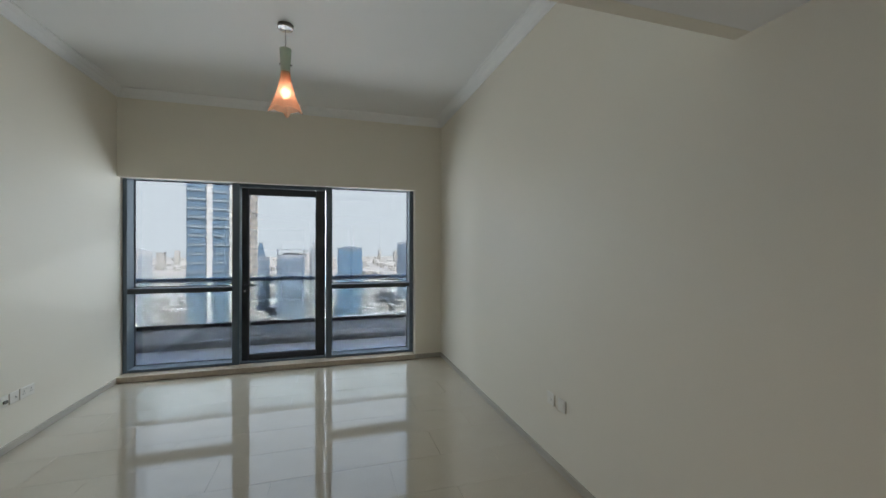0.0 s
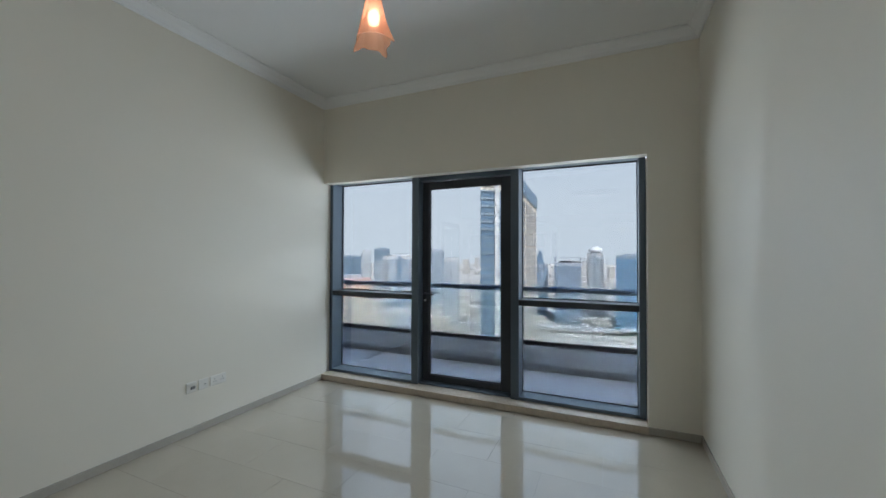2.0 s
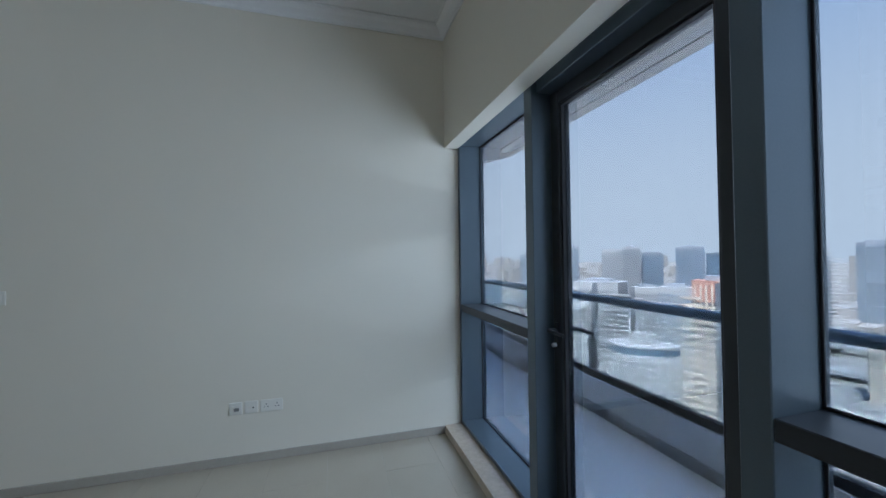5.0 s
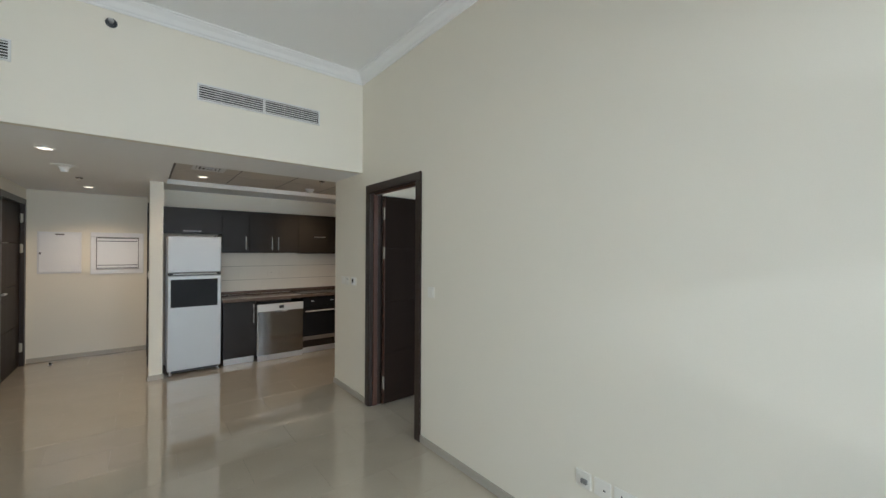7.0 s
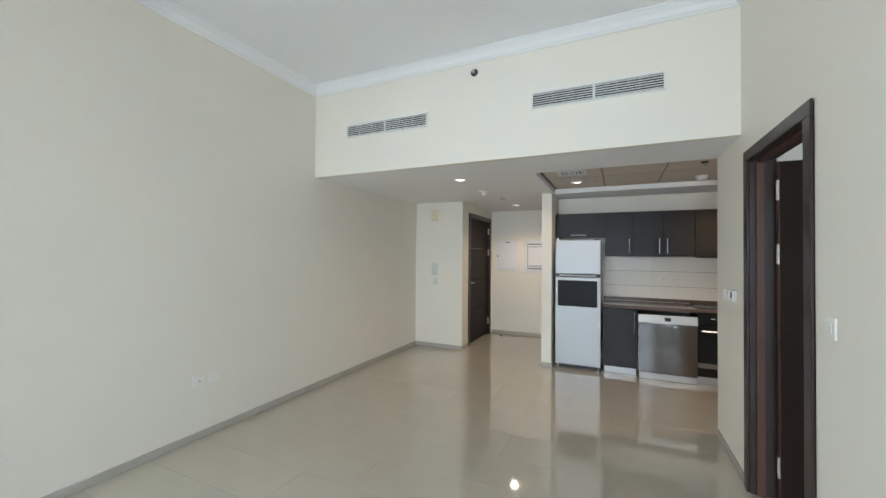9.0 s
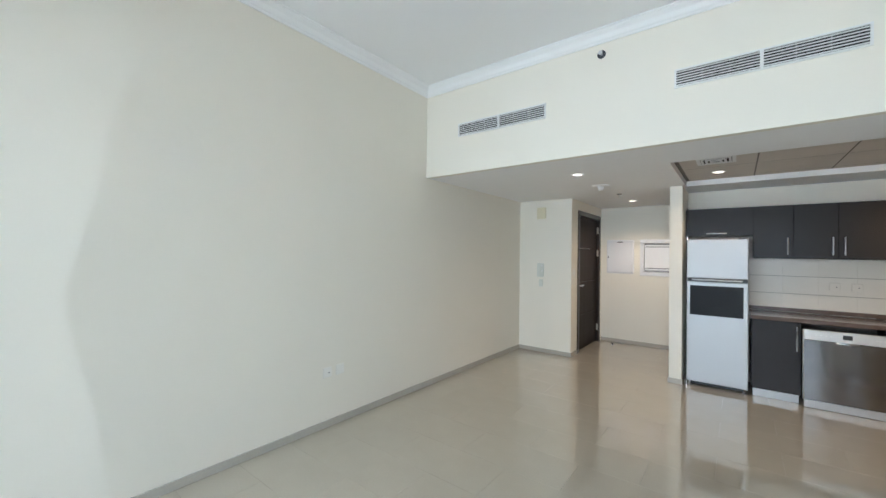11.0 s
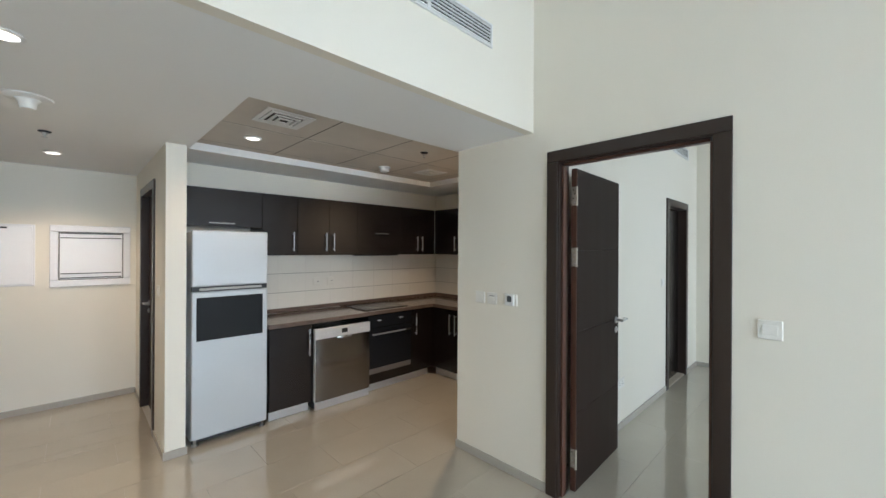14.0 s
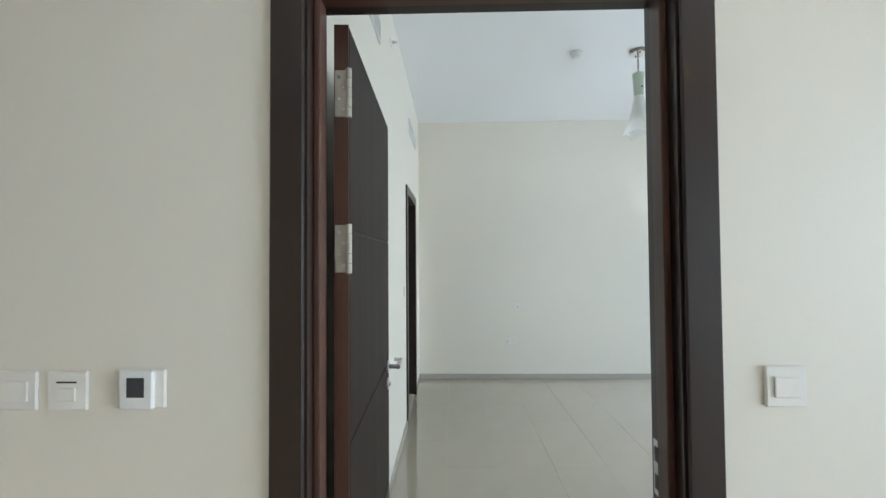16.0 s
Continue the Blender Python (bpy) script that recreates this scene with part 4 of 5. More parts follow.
for k, (ya, yb, hy, lab) in enumerate(((-5.40, YK - 0.003, -5.05, "black-brown base cabinet at the end wall"), (-5.845, -5.402, -5.80, "black-brown sink cabinet at the end wall"), (FY + 0.002, -5.847, -5.888, "black-brown base cabinet next to the sink cabinet"))):
    u = thing("base_cabinet", lab, "cabinet", (-1.35, (ya + yb) / 2, 0), GB)
    part("body", bx(KX + 0.01, FX - 0.0185, ya + 0.001, yb - 0.001, 0.09, ZC - 0.042), CAB, u)
    front(u, "x", ya, yb, 0.095, ZC - 0.045, FX, (hy, 0.545, hy, 0.79))
    part("plinth", bx(FX - 0.065, FX - 0.05, ya, yb, 0.001, 0.089, bevel=0.002), PLINTH, u, "silver kick plate")

# worktop with upstand, hob, sink
wt = thing("worktop", "polished brown granite worktop with an upstand", "worktop", (0, -6.5, ZC))
part("slab", bx(-0.085, 0.955, KY + 0.0005, FY + 0.022, ZC - 0.04, ZC, bevel=0.004, seg=2), GRANITE, wt)
part("slab", bx(KX + 0.0005, -0.0855, KY + 0.0005, FY + 0.022, ZC - 0.036, ZC + 0.004, bevel=0.004, seg=2), GRANITE, wt)
b = bmesh.new()
SK = (-1.52, -1.13, -5.78, -5.42)
for x0, x1, y0, y1 in ((KX + 0.0005, FX + 0.022, FY + 0.0225, SK[2]), (KX + 0.0005, FX + 0.022, SK[3], YK - 0.001), (KX + 0.0005, SK[0], SK[2], SK[3]), (SK[1], FX + 0.022, SK[2], SK[3])):
    box(b, x0, x1, y0, y1, ZC - 0.036, ZC + 0.004)
part("slab", b, GRANITE, wt)
part("upstand", bx(KX + 0.012, 0.955, KY + 0.0005, KY + 0.02, ZC + 0.0045, ZC + 0.048, bevel=0.002), GRANITE, wt)
part("upstand", bx(KX + 0.0005, KX + 0.02, KY + 0.0205, YK - 0.001, ZC + 0.0045, ZC + 0.048, bevel=0.002), GRANITE, wt)
hob = thing("hob", "flat black ceramic hob set on the worktop", "hob", (-0.39, -6.48, ZC + 0.004))
part("glass_top", bx(-0.68, -0.10, KY + 0.07, FY - 0.05, ZC + 0.0045, ZC + 0.010, bevel=0.002), DARKPANEL, hob)
for x, y, r in ((-0.25, -6.36, 0.085), (-0.53, -6.36, 0.07), (-0.25, -6.61, 0.07), (-0.53, -6.61, 0.085)):
    part("cooking_zone", lathe(bmesh.new(), [(r, 0.0102), (r, 0.0107)], (x, y, ZC), 32), GREYPL, hob)
snk = thing("sink", "stainless steel kitchen sink let into the worktop", "sink", (-1.325, -5.6, ZC))
b = bmesh.new()
for x0, x1, y0, y1 in ((SK[0] - 0.012, SK[1] + 0.012, SK[2] - 0.012, SK[2] + 0.004), (SK[0] - 0.012, SK[1] + 0.012, SK[3] - 0.004, SK[3] + 0.012), (SK[0] - 0.012, SK[0] + 0.004, SK[2] + 0.004, SK[3] - 0.004), (SK[1] - 0.004, SK[1] + 0.012, SK[2] + 0.004, SK[3] - 0.004)):
    box(b, x0, x1, y0, y1, ZC + 0.0045, ZC + 0.008)
part("rim", b, STEEL, snk)
b = bmesh.new()
box(b, SK[0] + 0.005, SK[1] - 0.005, SK[2] + 0.005, SK[3] - 0.005, ZC - 0.15, ZC - 0.148)
for x0, x1, y0, y1 in ((SK[0] + 0.001, SK[1] - 0.001, SK[2] + 0.001, SK[2] + 0.004), (SK[0] + 0.001, SK[1] - 0.001, SK[3] - 0.004, SK[3] - 0.001), (SK[0] + 0.001, SK[0] + 0.004, SK[2], SK[3]), (SK[1] - 0.004, SK[1] - 0.001, SK[2], SK[3])):
    box(b, x0, x1, y0, y1, ZC - 0.15, ZC + 0.0045)
part("bowl", b, STEEL, snk)

# wall units
UZ0, UZ1, UY, UX = 1.503, 2.095, -6.45, -1.30
u = thing("wall_cabinet", "wide black-brown flap cabinet above the fridge", "cabinet", (1.25, -6.6, 1.78), GU)
part("body", bx(0.926, SX0 - 0.003, KY + 0.002, UY - 0.0185, 1.762, UZ1), CAB, u)
front(u, "y", 0.925, SX0 - 0.003, 1.762, UZ1, UY, (1.17, 1.79, 1.37, 1.79))
for a0, a1, hx, lab in ((0.585, 0.925, 0.632, "black-brown wall cabinet with steel bar handle"), (0.24, 0.585, 0.284, "black-brown wall cabinet with steel bar handle"), (-0.105, 0.24, 0.196, "black-brown wall cabinet with steel bar handle"),
                        (-1.015, -0.715, -0.978, "narrow black-brown wall cabinet near the corner"), (UX + 0.002, -1.015, -1.06, "narrow black-brown wall cabinet in the corner")):
    u = thing("wall_cabinet", lab, "cabinet", ((a0 + a1) / 2, -6.6, UZ0), GU)
    part("body", bx(a0 + 0.001, a1 - 0.001, KY + 0.002, UY - 0.0185, UZ0, UZ1), CAB, u)
    front(u, "y", a0, a1, UZ0, UZ1, UY, (hx, 1.545, hx, 1.735))
u = thing("wall_cabinet", "black-brown flap cabinet over the hob", "cabinet", (-0.41, -6.6, UZ0), GU)
part("body", bx(-0.714, -0.106, KY + 0.002, UY - 0.0185, UZ0, UZ1), CAB, u)
front(u, "y", -0.715, -0.105, UZ0, UZ1, UY, (-0.51, 1.752, -0.33, 1.752), CAB)
part("hood_strip", bx(-0.70, -0.12, UY - 0.13, UY - 0.02, UZ0 - 0.012, UZ0 - 0.0005, bevel=0.002), BLACK, u)
for ya, yb, hy in ((-6.0, UY - 0.0185 + 0.02, -6.05), (-5.45, -6.0, -5.5), (YK - 0.01, -5.45, -5.4)):
    ya, yb = sorted((ya, yb))
    u = thing("wall_cabinet", "black-brown wall cabinet on the end wall", "cabinet", (-1.48, (ya + yb) / 2, UZ0), GU)
    part("body", bx(KX + 0.002, UX - 0.0185, ya + 0.001, yb - 0.001, UZ0, UZ1), CAB, u)
    front(u, "x", ya, yb, UZ0, UZ1, UX, (hy if hy > ya + 0.02 else ya + 0.05, 1.545, hy if hy > ya + 0.02 else ya + 0.05, 1.735))

# dishwasher, standing a little proud
dw = thing("dishwasher", "stainless steel dishwasher slid under the worktop", "dishwasher", (0.225, -6.4, 0))
part("body", bx(-0.076, 0.526, KY + 0.08, -6.19, 0.012, 0.79), GREYPL, dw)
bow = [(-0.080 + 0.61 * k / 16, -6.158 + 0.007 * math.sin(math.pi * k / 16) + 0.003 * math.sin(3 * math.pi * k / 16)) for k in range(17)]
part("front_panel", sweep(bmesh.new(), bow, [(0, 0.085), (0, 0.684), (-0.03, 0.684), (-0.03, 0.085)]), DWSTEEL, dw, "brushed stainless door, slightly bowed", smooth=True)
cp = part("control_panel", bx(-0.082, 0.532, -6.189, -6.150, 0.688, 0.79, bevel=0.005, seg=2), PALESTEEL, dw, "pale steel control strip")
for x0, x1 in ((0.5325, 0.539),):
    part("side_trim", bx(x0, x1, -6.189, -6.153, 0.085, 0.79, bevel=0.002), PALESTEEL, dw, "pale side trim")
part("display", bx(0.19, 0.255, -6.1498, -6.149, 0.722, 0.765), BLACK, cp)
for k in range(8):
    x = (-0.05 + 0.025 * k) if k < 4 else (0.33 + 0.035 * (k - 4))
    part("button", bx(x, x + 0.012, -6.1498, -6.1485, 0.738, 0.746), PLASTIC, cp)
b = bmesh.new()
sweep(b, [(0.30 - 0.155 * k / 10, -6.153 + 0.018 * math.sin(math.pi * k / 10)) for k in range(11)], [(-0.006, 0.672), (0.006, 0.672), (0.006, 0.694), (-0.006, 0.694)])
part("handle", b, STEEL, dw, "curved grip")
part("plinth", bx(-0.078, 0.528, -6.186, -6.168, 0.004, 0.08, bevel=0.002), PLINTH, dw, "silver kick plate")
for x in (-0.05, 0.5):
    part("foot", rod(bmesh.new(), (x, -6.5, 0.0005), (x, -6.5, 0.02), 0.018), BLACK, dw)

# fridge
fg = thing("fridge", "tall silver two-door fridge-freezer with a black panel", "fridge", (1.255, -6.48, 0))
FF = -6.176
part("body", bx(0.972, 1.538, -6.76, FF - 0.062, 0.035, 1.700, bevel=0.006, seg=2), FRIDGE, fg)
fd = part("freezer_door", bx(0.970, 1.540, FF - 0.06, FF, 1.262, 1.713, bevel=0.012, seg=3), FRIDGE, fg)
fl = part("fridge_door", bx(0.970, 1.540, FF - 0.06, FF, 0.055, 1.222, bevel=0.012, seg=3), FRIDGE, fg)
part("gap_trim", bx(0.974, 1.536, FF - 0.058, FF - 0.012, 1.2225, 1.2615), GREYPL, fg)
part("handle", bx(1.02, 1.49, FF - 0.012, FF + 0.012, 1.232, 1.252, bevel=0.008, seg=3), STEEL, fg, "slim horizontal grip")
part("black_panel", bx(1.012, 1.508, FF + 0.0003, FF + 0.004, 0.832, 1.176, bevel=0.001), DARKPANEL, fl, "black glossy inset panel")
part("hinge_cover", bx(0.975, 1.06, FF - 0.055, FF - 0.01, 1.7135, 1.724, bevel=0.003), GREYPL, fg)
part("toe_grille", bx(0.985, 1.525, FF - 0.058, FF - 0.045, 0.022, 0.054), GREYPL, fg)
for x in (1.0, 1.51):
    for y in (FF - 0.03, -6.7):
        part("foot", lathe(bmesh.new(), [(0.022, 0.0), (0.022, 0.012), (0.010, 0.014), (0.010, 0.06 if y > -6.5 else 0.036)], (x, y, 0.0005), 14), STEEL, fg)

# small grey socket plates on the splashback
wall_plate("wall_socket", "white socket plate on the tiled splashback", "socket", (0.22, KY + 0.0105, 1.20), 0.086, 0.086, N_, "data", "splashback plates", SPLASH)
wall_plate("wall_socket", "white socket plate on the tiled splashback", "socket", (0.05, KY + 0.0105, 1.20), 0.086, 0.086, N_, "data", "splashback plates", SPLASH)

# ---- balcony ----
BYO, BZ = 1.40, 0.0
b = bmesh.new()
arc = [(-3.1 - 1.15 * math.sin(math.pi / 2 * k / 8), 0.25 + 1.15 * math.cos(math.pi / 2 * k / 8)) for k in range(9)]
line = [(3.74, WT), (3.74, BYO - 0.12), (3.62, BYO)] + [(x, BYO) for x in (2.4, 1.2, 0.0, -1.2, -2.4)] + arc
structure("balcony_floor", bx(-4.6, 4.3, WT, 1.56, -0.3, BZ - 0.001), BALFLOOR, "pale tiled balcony floor")
structure("balcony_upstand", sweep(bmesh.new(), line, [(0, BZ), (0, 0.315), (-0.13, 0.315), (-0.13, -0.3), (-0.001, -0.3), (-0.001, BZ)]), RENDER, "low white rendered balcony parapet")
# thin grey strip: shadow at the parapet's foot, put in as colour
structure("balcony_shade_band", sweep(bmesh.new(), line, [(0.0005, BZ), (0.0005, 0.085), (0.012, 0.085), (0.012, BZ)]), FOOT_SHADE, "grey band painted as the shadow at the foot of the parapet")
bal = thing("balustrade", "frameless glass balustrade with a blue-grey tube handrail", "balustrade", (0, BYO, 0.315))
part("channel", sweep(bmesh.new(), line, [(-0.02, 0.3155), (-0.02, 0.372), (-0.075, 0.372), (-0.075, 0.3155)]), GASKET, bal, "black glazing channel")
b = bmesh.new()
sweep(b, line[:], [(-0.0 + 0.034 * math.cos(2 * math.pi * i / 14), 1.05 + 0.034 * math.sin(2 * math.pi * i / 14)) for i in range(14)])
part("handrail", b, RAILBLUE, bal, smooth=True)
xs = [3.6, 2.95, 1.55, 0.15, -1.25, -2.65]
for xa, xb in zip(xs, xs[1:]):
    g = part("glass_panel", bx(xb + 0.008, xa - 0.008, BYO + 0.035, BYO + 0.047, 0.372, 1.09), BALGLASS, bal)
    g.visible_shadow = False
for x in xs[1:]:
    part("bracket", bx(x - 0.012, x + 0.012, BYO + 0.02, BYO + 0.034, 0.36, 0.42, bevel=0.002), STEEL, bal)
    part("clip", bx(x + 0.45, x + 0.475, BYO + 0.005, BYO + 0.02, 0.35, 0.40, bevel=0.002), STEEL, bal)
def prism(bm, pts, z0, z1):
    lo, hi = [bm.verts.new((x, y, z0)) for x, y in pts], [bm.verts.new((x, y, z1)) for x, y in pts]
    k = len(pts)
    for i in range(k):
        bm.faces.new((lo[i], lo[(i + 1) % k], hi[(i + 1) % k], hi[i]))
    bm.faces.new(lo[::-1]), bm.faces.new(hi)
    bmesh.ops.recalc_face_normals(bm, faces=bm.faces)
    return bm


b = bmesh.new()
prism(b, [(4.4, WT), (4.4, 1.22), (-1.46, 1.22), (-2.02, 0.96), (-2.02, WT)], 2.75, 3.4)
prism(b, [(4.4, 1.24), (4.4, 1.36), (-1.5, 1.36), (-2.14, 1.06), (-2.14, WT), (-2.04, WT), (-2.04, 0.975), (-1.47, 1.24)], 2.75, 3.4)
structure("canopy", b, RENDER, "white balcony slab of the storey above")
# ---- the city ----
GZ = -95.0
EYE0 = Vector((3.0, -2.6, 1.5))
b = bmesh.new()
bmesh.ops.create_circle(b, cap_ends=True, segments=48, radius=4900, matrix=Matrix.Translation((0, 0, GZ)))
structure("ground", b, SAND, "pale sandy city ground reaching the horizon")
b = bmesh.new()
vs = []
for i in range(73):
    a = radians(5 * i)
    vs.append([b.verts.new((-4700 * math.sin(a), 4700 * math.cos(a), z)) for z in (GZ, 600, 2600, 5300)])
for p, q in zip(vs, vs[1:]):
    for i in range(3):
        b.faces.new((p[i], q[i], q[i + 1], p[i + 1]))
structure("backdrop", b, HAZE, "pale haze along the horizon")


def place(az, d):
    a = radians(az)
    return Vector((EYE0.x - d * math.sin(a), EYE0.y + d * math.cos(a), 0))


def tower(label, az0, az1, d, slope, wall, band, style="band", depth=0.8, pitch=3.6, crown=None, turn=0.0, keep=26, gap=0.42, cap=CONC_G):
    """A tower between two bearings at d metres, with its top at that slope over the eye."""
    top = EYE0.z + d * slope
    w = 2 * d * math.tan(radians(abs(az0 - az1)) / 2) * 1.0
    mid = (az0 + az1) / 2
    c = place(mid, d + depth * w / 2)
    root = thing("tower", label, "tower", (c.x, c.y, GZ), "towers of the skyline")
    root.rotation_euler = (0, 0, radians(mid + turn))
    w2, d2 = w / 2, depth * w / 2
    hgt = top - GZ
    def add(nm, bm, m, lab=""):
        ob = part(nm, bm, m, None, lab)
        ob.parent = root
        return ob
    add("wall", bx(-w2, w2, -d2, d2, 0, hgt), wall)
    add("roof", bx(-w2 * 0.55, w2 * 0.55, -d2 * 0.5, d2 * 0.5, hgt + 0.02, hgt + 3.2), cap)
    add("parapet", bx(-w2 - 0.15, w2 + 0.15, -d2 - 0.15, d2 + 0.15, hgt - 1.6, hgt + 0.9), wall)
    n = min(keep, int((hgt - 6) / pitch))
    if style in ("band", "mixed"):
        me = mesh_of("window_band", bx(-w2 - 0.25, w2 + 0.25, -d2 - 0.25, d2 + 0.25, 0, pitch * (1 - gap)), band)
        for k in range(n):
            ob = new("window_band", me)
            ob.parent, ob.location = root, (0, 0, hgt - 3.2 - pitch * (k + 1) + pitch * 0.2)
    if style in ("fins", "mixed") or d < 350:
        m = 9 if d < 350 else 7
        me = mesh_of("pier", bx(-0.4, 0.4, -d2 - 0.5, d2 + 0.7, max(0, hgt - pitch * (n + 1)), hgt - 1.0), wall)
        for k in range(m):
            ob = new("pier", me)
            ob.parent, ob.location = root, (-w2 + w * (k + 0.5) / m, 0, 0)
    if style == "fins":
        me = mesh_of("window_band", bx(-w2 - 0.2, w2 + 0.2, -d2 - 0.2, d2 + 0.2, 0, pitch * 0.6), band)
        for k in range(n):
            ob = new("window_band", me)
            ob.parent, ob.location = root, (0, 0, hgt - 3.2 - pitch * (k + 1))
    if style == "balcony":
        me = mesh_of("window_band", bx(-w2 - 0.1, w2 + 0.1, -d2 - 0.1, d2 + 0.1, 0, pitch * 0.55), band)
        slab = mesh_of("balcony", bx(-w2 * 0.42, w2 * 0.42, -d2 - 1.6, -d2 - 0.12, 0, pitch * 0.36), wall)
        for k in range(n):
            z = hgt - 3.2 - pitch * (k + 1)
            ob = new("window_band", me)
            ob.parent, ob.location = root, (0, 0, z)
            for s in (-0.54, 0.54):
                ob = new("balcony", slab)
                ob.parent, ob.location = root, (s * w, 0, z - pitch * 0.3)
        add("pier", bx(-w2 * 0.1, w2 * 0.1, -d2 - 1.0, -d2, 0, hgt), band)
    if crown == "dome":
        add("crown", lathe(bmesh.new(), [(w2 * 0.8, hgt + 3.3), (w2 * 0.78, hgt + 6), (w2 * 0.55, hgt + 9.5), (w2 * 0.2, hgt + 11.5), (0.3, hgt + 12), (0.2, hgt + 18)], (0, 0, 0), 16), wall)
    elif crown == "spire":
        add("crown", rod(bmesh.new(), (0, 0, hgt + 3.2), (0, 0, hgt + 14), w2 * 0.14, 0.2, 6), wall)
    elif crown == "frame":
        for s in (-1, 1):
            add("crown", bx(s * w2 - 1.2 if s > 0 else -w2, w2 if s > 0 else -w2 + 1.2, -d2, d2, hgt + 1, hgt + 7), wall)
        add("crown", bx(-w2 - 1, w2 + 1, -d2 - 1, d2 + 1, hgt + 7.02, hgt + 8.4), wall)
    elif crown == "box":
        add("crown", bx(-w2 * 1.02, w2 * 1.02, -d2 * 1.02, d2 * 1.02, hgt - 9, hgt + 1), CONC_R)
    elif crown == "taper":
        for k in range(5):
            add("crown", bx(-w2 * (0.85 - 0.16 * k), w2 * (0.5 - 0.08 * k), -d2 * 0.8, d2 * 0.8, hgt + 3.3 + 4 * k - 3.4, hgt + 3.28 + 4 * k + 0.6), band)
    return root


tower("pale hazy tower with ribbon windows", 56.4, 53.9, 640, 0.018, CONC_G, GL_PALE, "band")
tower("white residential tower with rows of balconies", 50.8, 48.3, 620, 0.008, CONC_W, GL_DARK, "mixed")
tower("white residential tower with a stepped top", 48.2, 46.0, 680, 0.014, CONC_W, GL_DARK, "band", crown="spire")
tower("blue glass tower with grey bands", 45.9, 43.4, 700, 0.000, CONC_G, GL_BLUE, "band")
tower("pale blue glass tower", 42.0, 38.9, 660, 0.012, CONC_G, GL_BLUE, "mixed")
tower("broad blue glass slab tower", 38.8, 35.9, 820, -0.002, GL_PALE, GL_BLUE, "band")
tower("slim white tower with a spire", 35.9, 34.5, 700, 0.012, CONC_W, GL_PALE, "fins", crown="spire")
tower("blue glass tower among the skyline", 34.0, 31.7, 760, 0.018, GL_PALE, GL_BLUE, "band")
tower("white tower with tall blue window stripes", 32.7, 27.9, 520, -0.001, CONC_W, GL_BLUE, "balcony", depth=0.6)
tower("grey concrete tower with ribbon windows", 26.1, 23.5, 640, 0.014, CONC_G, GL_PALE, "band", crown=None)
tower("white tower with dark blue window stripes", 23.4, 21.2, 500, -0.008, CONC_W, GL_BLUE, "mixed")
tower("slim tapering blue glass tower", 10.3, 8.2, 560, -0.022, CONC_G, GL_BLUE, "band", crown="taper")
tower("blue glass tower with an open frame on its roof", 7.3, 3.6, 520, -0.018, CONC_G, GL_BLUE, "band", crown="frame")
tower("white tower with a dark band under a dome", 2.9, 0.6, 600, 0.006, CONC_W, GL_PALE, "balcony", crown="dome")
tower("bright blue glass tower with vertical fins", -0.9, -4.4, 540, 0.001, GL_PALE, GL_BRIGHT, "fins")
tower("blue-grey glass tower far off", -9.6, -13.0, 620, 0.015, CONC_G, GL_BLUE, "band")
tower("grey tower with ribbon windows, far off", 62.0, 58.5, 700, 0.000, CONC_G, GL_PALE, "band")
tower("blue-grey tower with a flat top", 69.4, 67.3, 560, -0.004, GL_PALE, GL_BLUE, "band")
tower("white apartment tower with pale windows", 71.2, 68.8, 420, -0.052, CONC_W, GL_PALE, "mixed")
tower("pale blue glass office tower", 68.3, 64.7, 400, -0.070, GL_PALE, GL_BLUE, "band")
tower("tall white apartment tower with many balconies", 53.9, 47.9, 300, -0.072, CONC_W, GL_DARK, "balcony", turn=-18, keep=24)
tower("blue-white apartment tower with ribbon windows", 47.0, 43.8, 330, -0.082, CONC_W, GL_DARK, "band", turn=14, keep=24)
tower("white and blue apartment tower", 43.7, 40.0, 320, -0.080, CONC_W, GL_BLUE, "mixed", turn=-10, keep=24)
tower("dark banded office block", 57.0, 52.6, 270, -0.122, CONC_W, GL_DARK, "band", keep=16)
tower("beige apartment tower with a terracotta crown", 39.9, 34.6, 215, -0.066, CONC_B, GL_DARK, "balcony", crown="box", turn=-6, keep=20)
tower("long low office block with ribbon windows", 31.5, 28.6, 420, -0.145, CONC_W, GL_PALE, "band", keep=8)
tower("low brown block beside the road", 25.5, 22.5, 360, -0.165, CONC_B, GL_DARK, "mixed", keep=8)

# curved white block below
mcur = thing("tower", "white curved terrace block with a blue parapet", "tower", tuple(place(45.7, 215)[:2]) + (GZ,), "towers of the skyline")
mcur.rotation_euler = (0, 0, radians(45))
def curve_ring(r, z0, z1, m, nm):
    bm = bmesh.new()
    pts = [(r * 1.0 * math.cos(2 * math.pi * i / 36), r * 0.62 * math.sin(2 * math.pi * i / 36)) for i in range(36)]
    lo, hi = [bm.verts.new((x, y, z0)) for x, y in pts], [bm.verts.new((x, y, z1)) for x, y in pts]
    for i in range(36):
        bm.faces.new((lo[i], lo[(i + 1) % 36], hi[(i + 1) % 36], hi[i]))
    bm.faces.new(lo[::-1]), bm.faces.new(hi)
    ob = part(nm, bm, m)
    ob.parent = mcur
TOPM = 1.5 - 215 * 0.208 - GZ
curve_ring(15.8, 0, TOPM - 5.5, CONC_W, "wall")
curve_ring(15.8, TOPM - 5.4, TOPM - 4.2, CONC_W, "cornice")
curve_ring(15.5, TOPM - 4.1, TOPM - 1.2, GL_BLUE, "parapet")
curve_ring(16.0, TOPM - 1.1, TOPM, CONC_W, "roof")
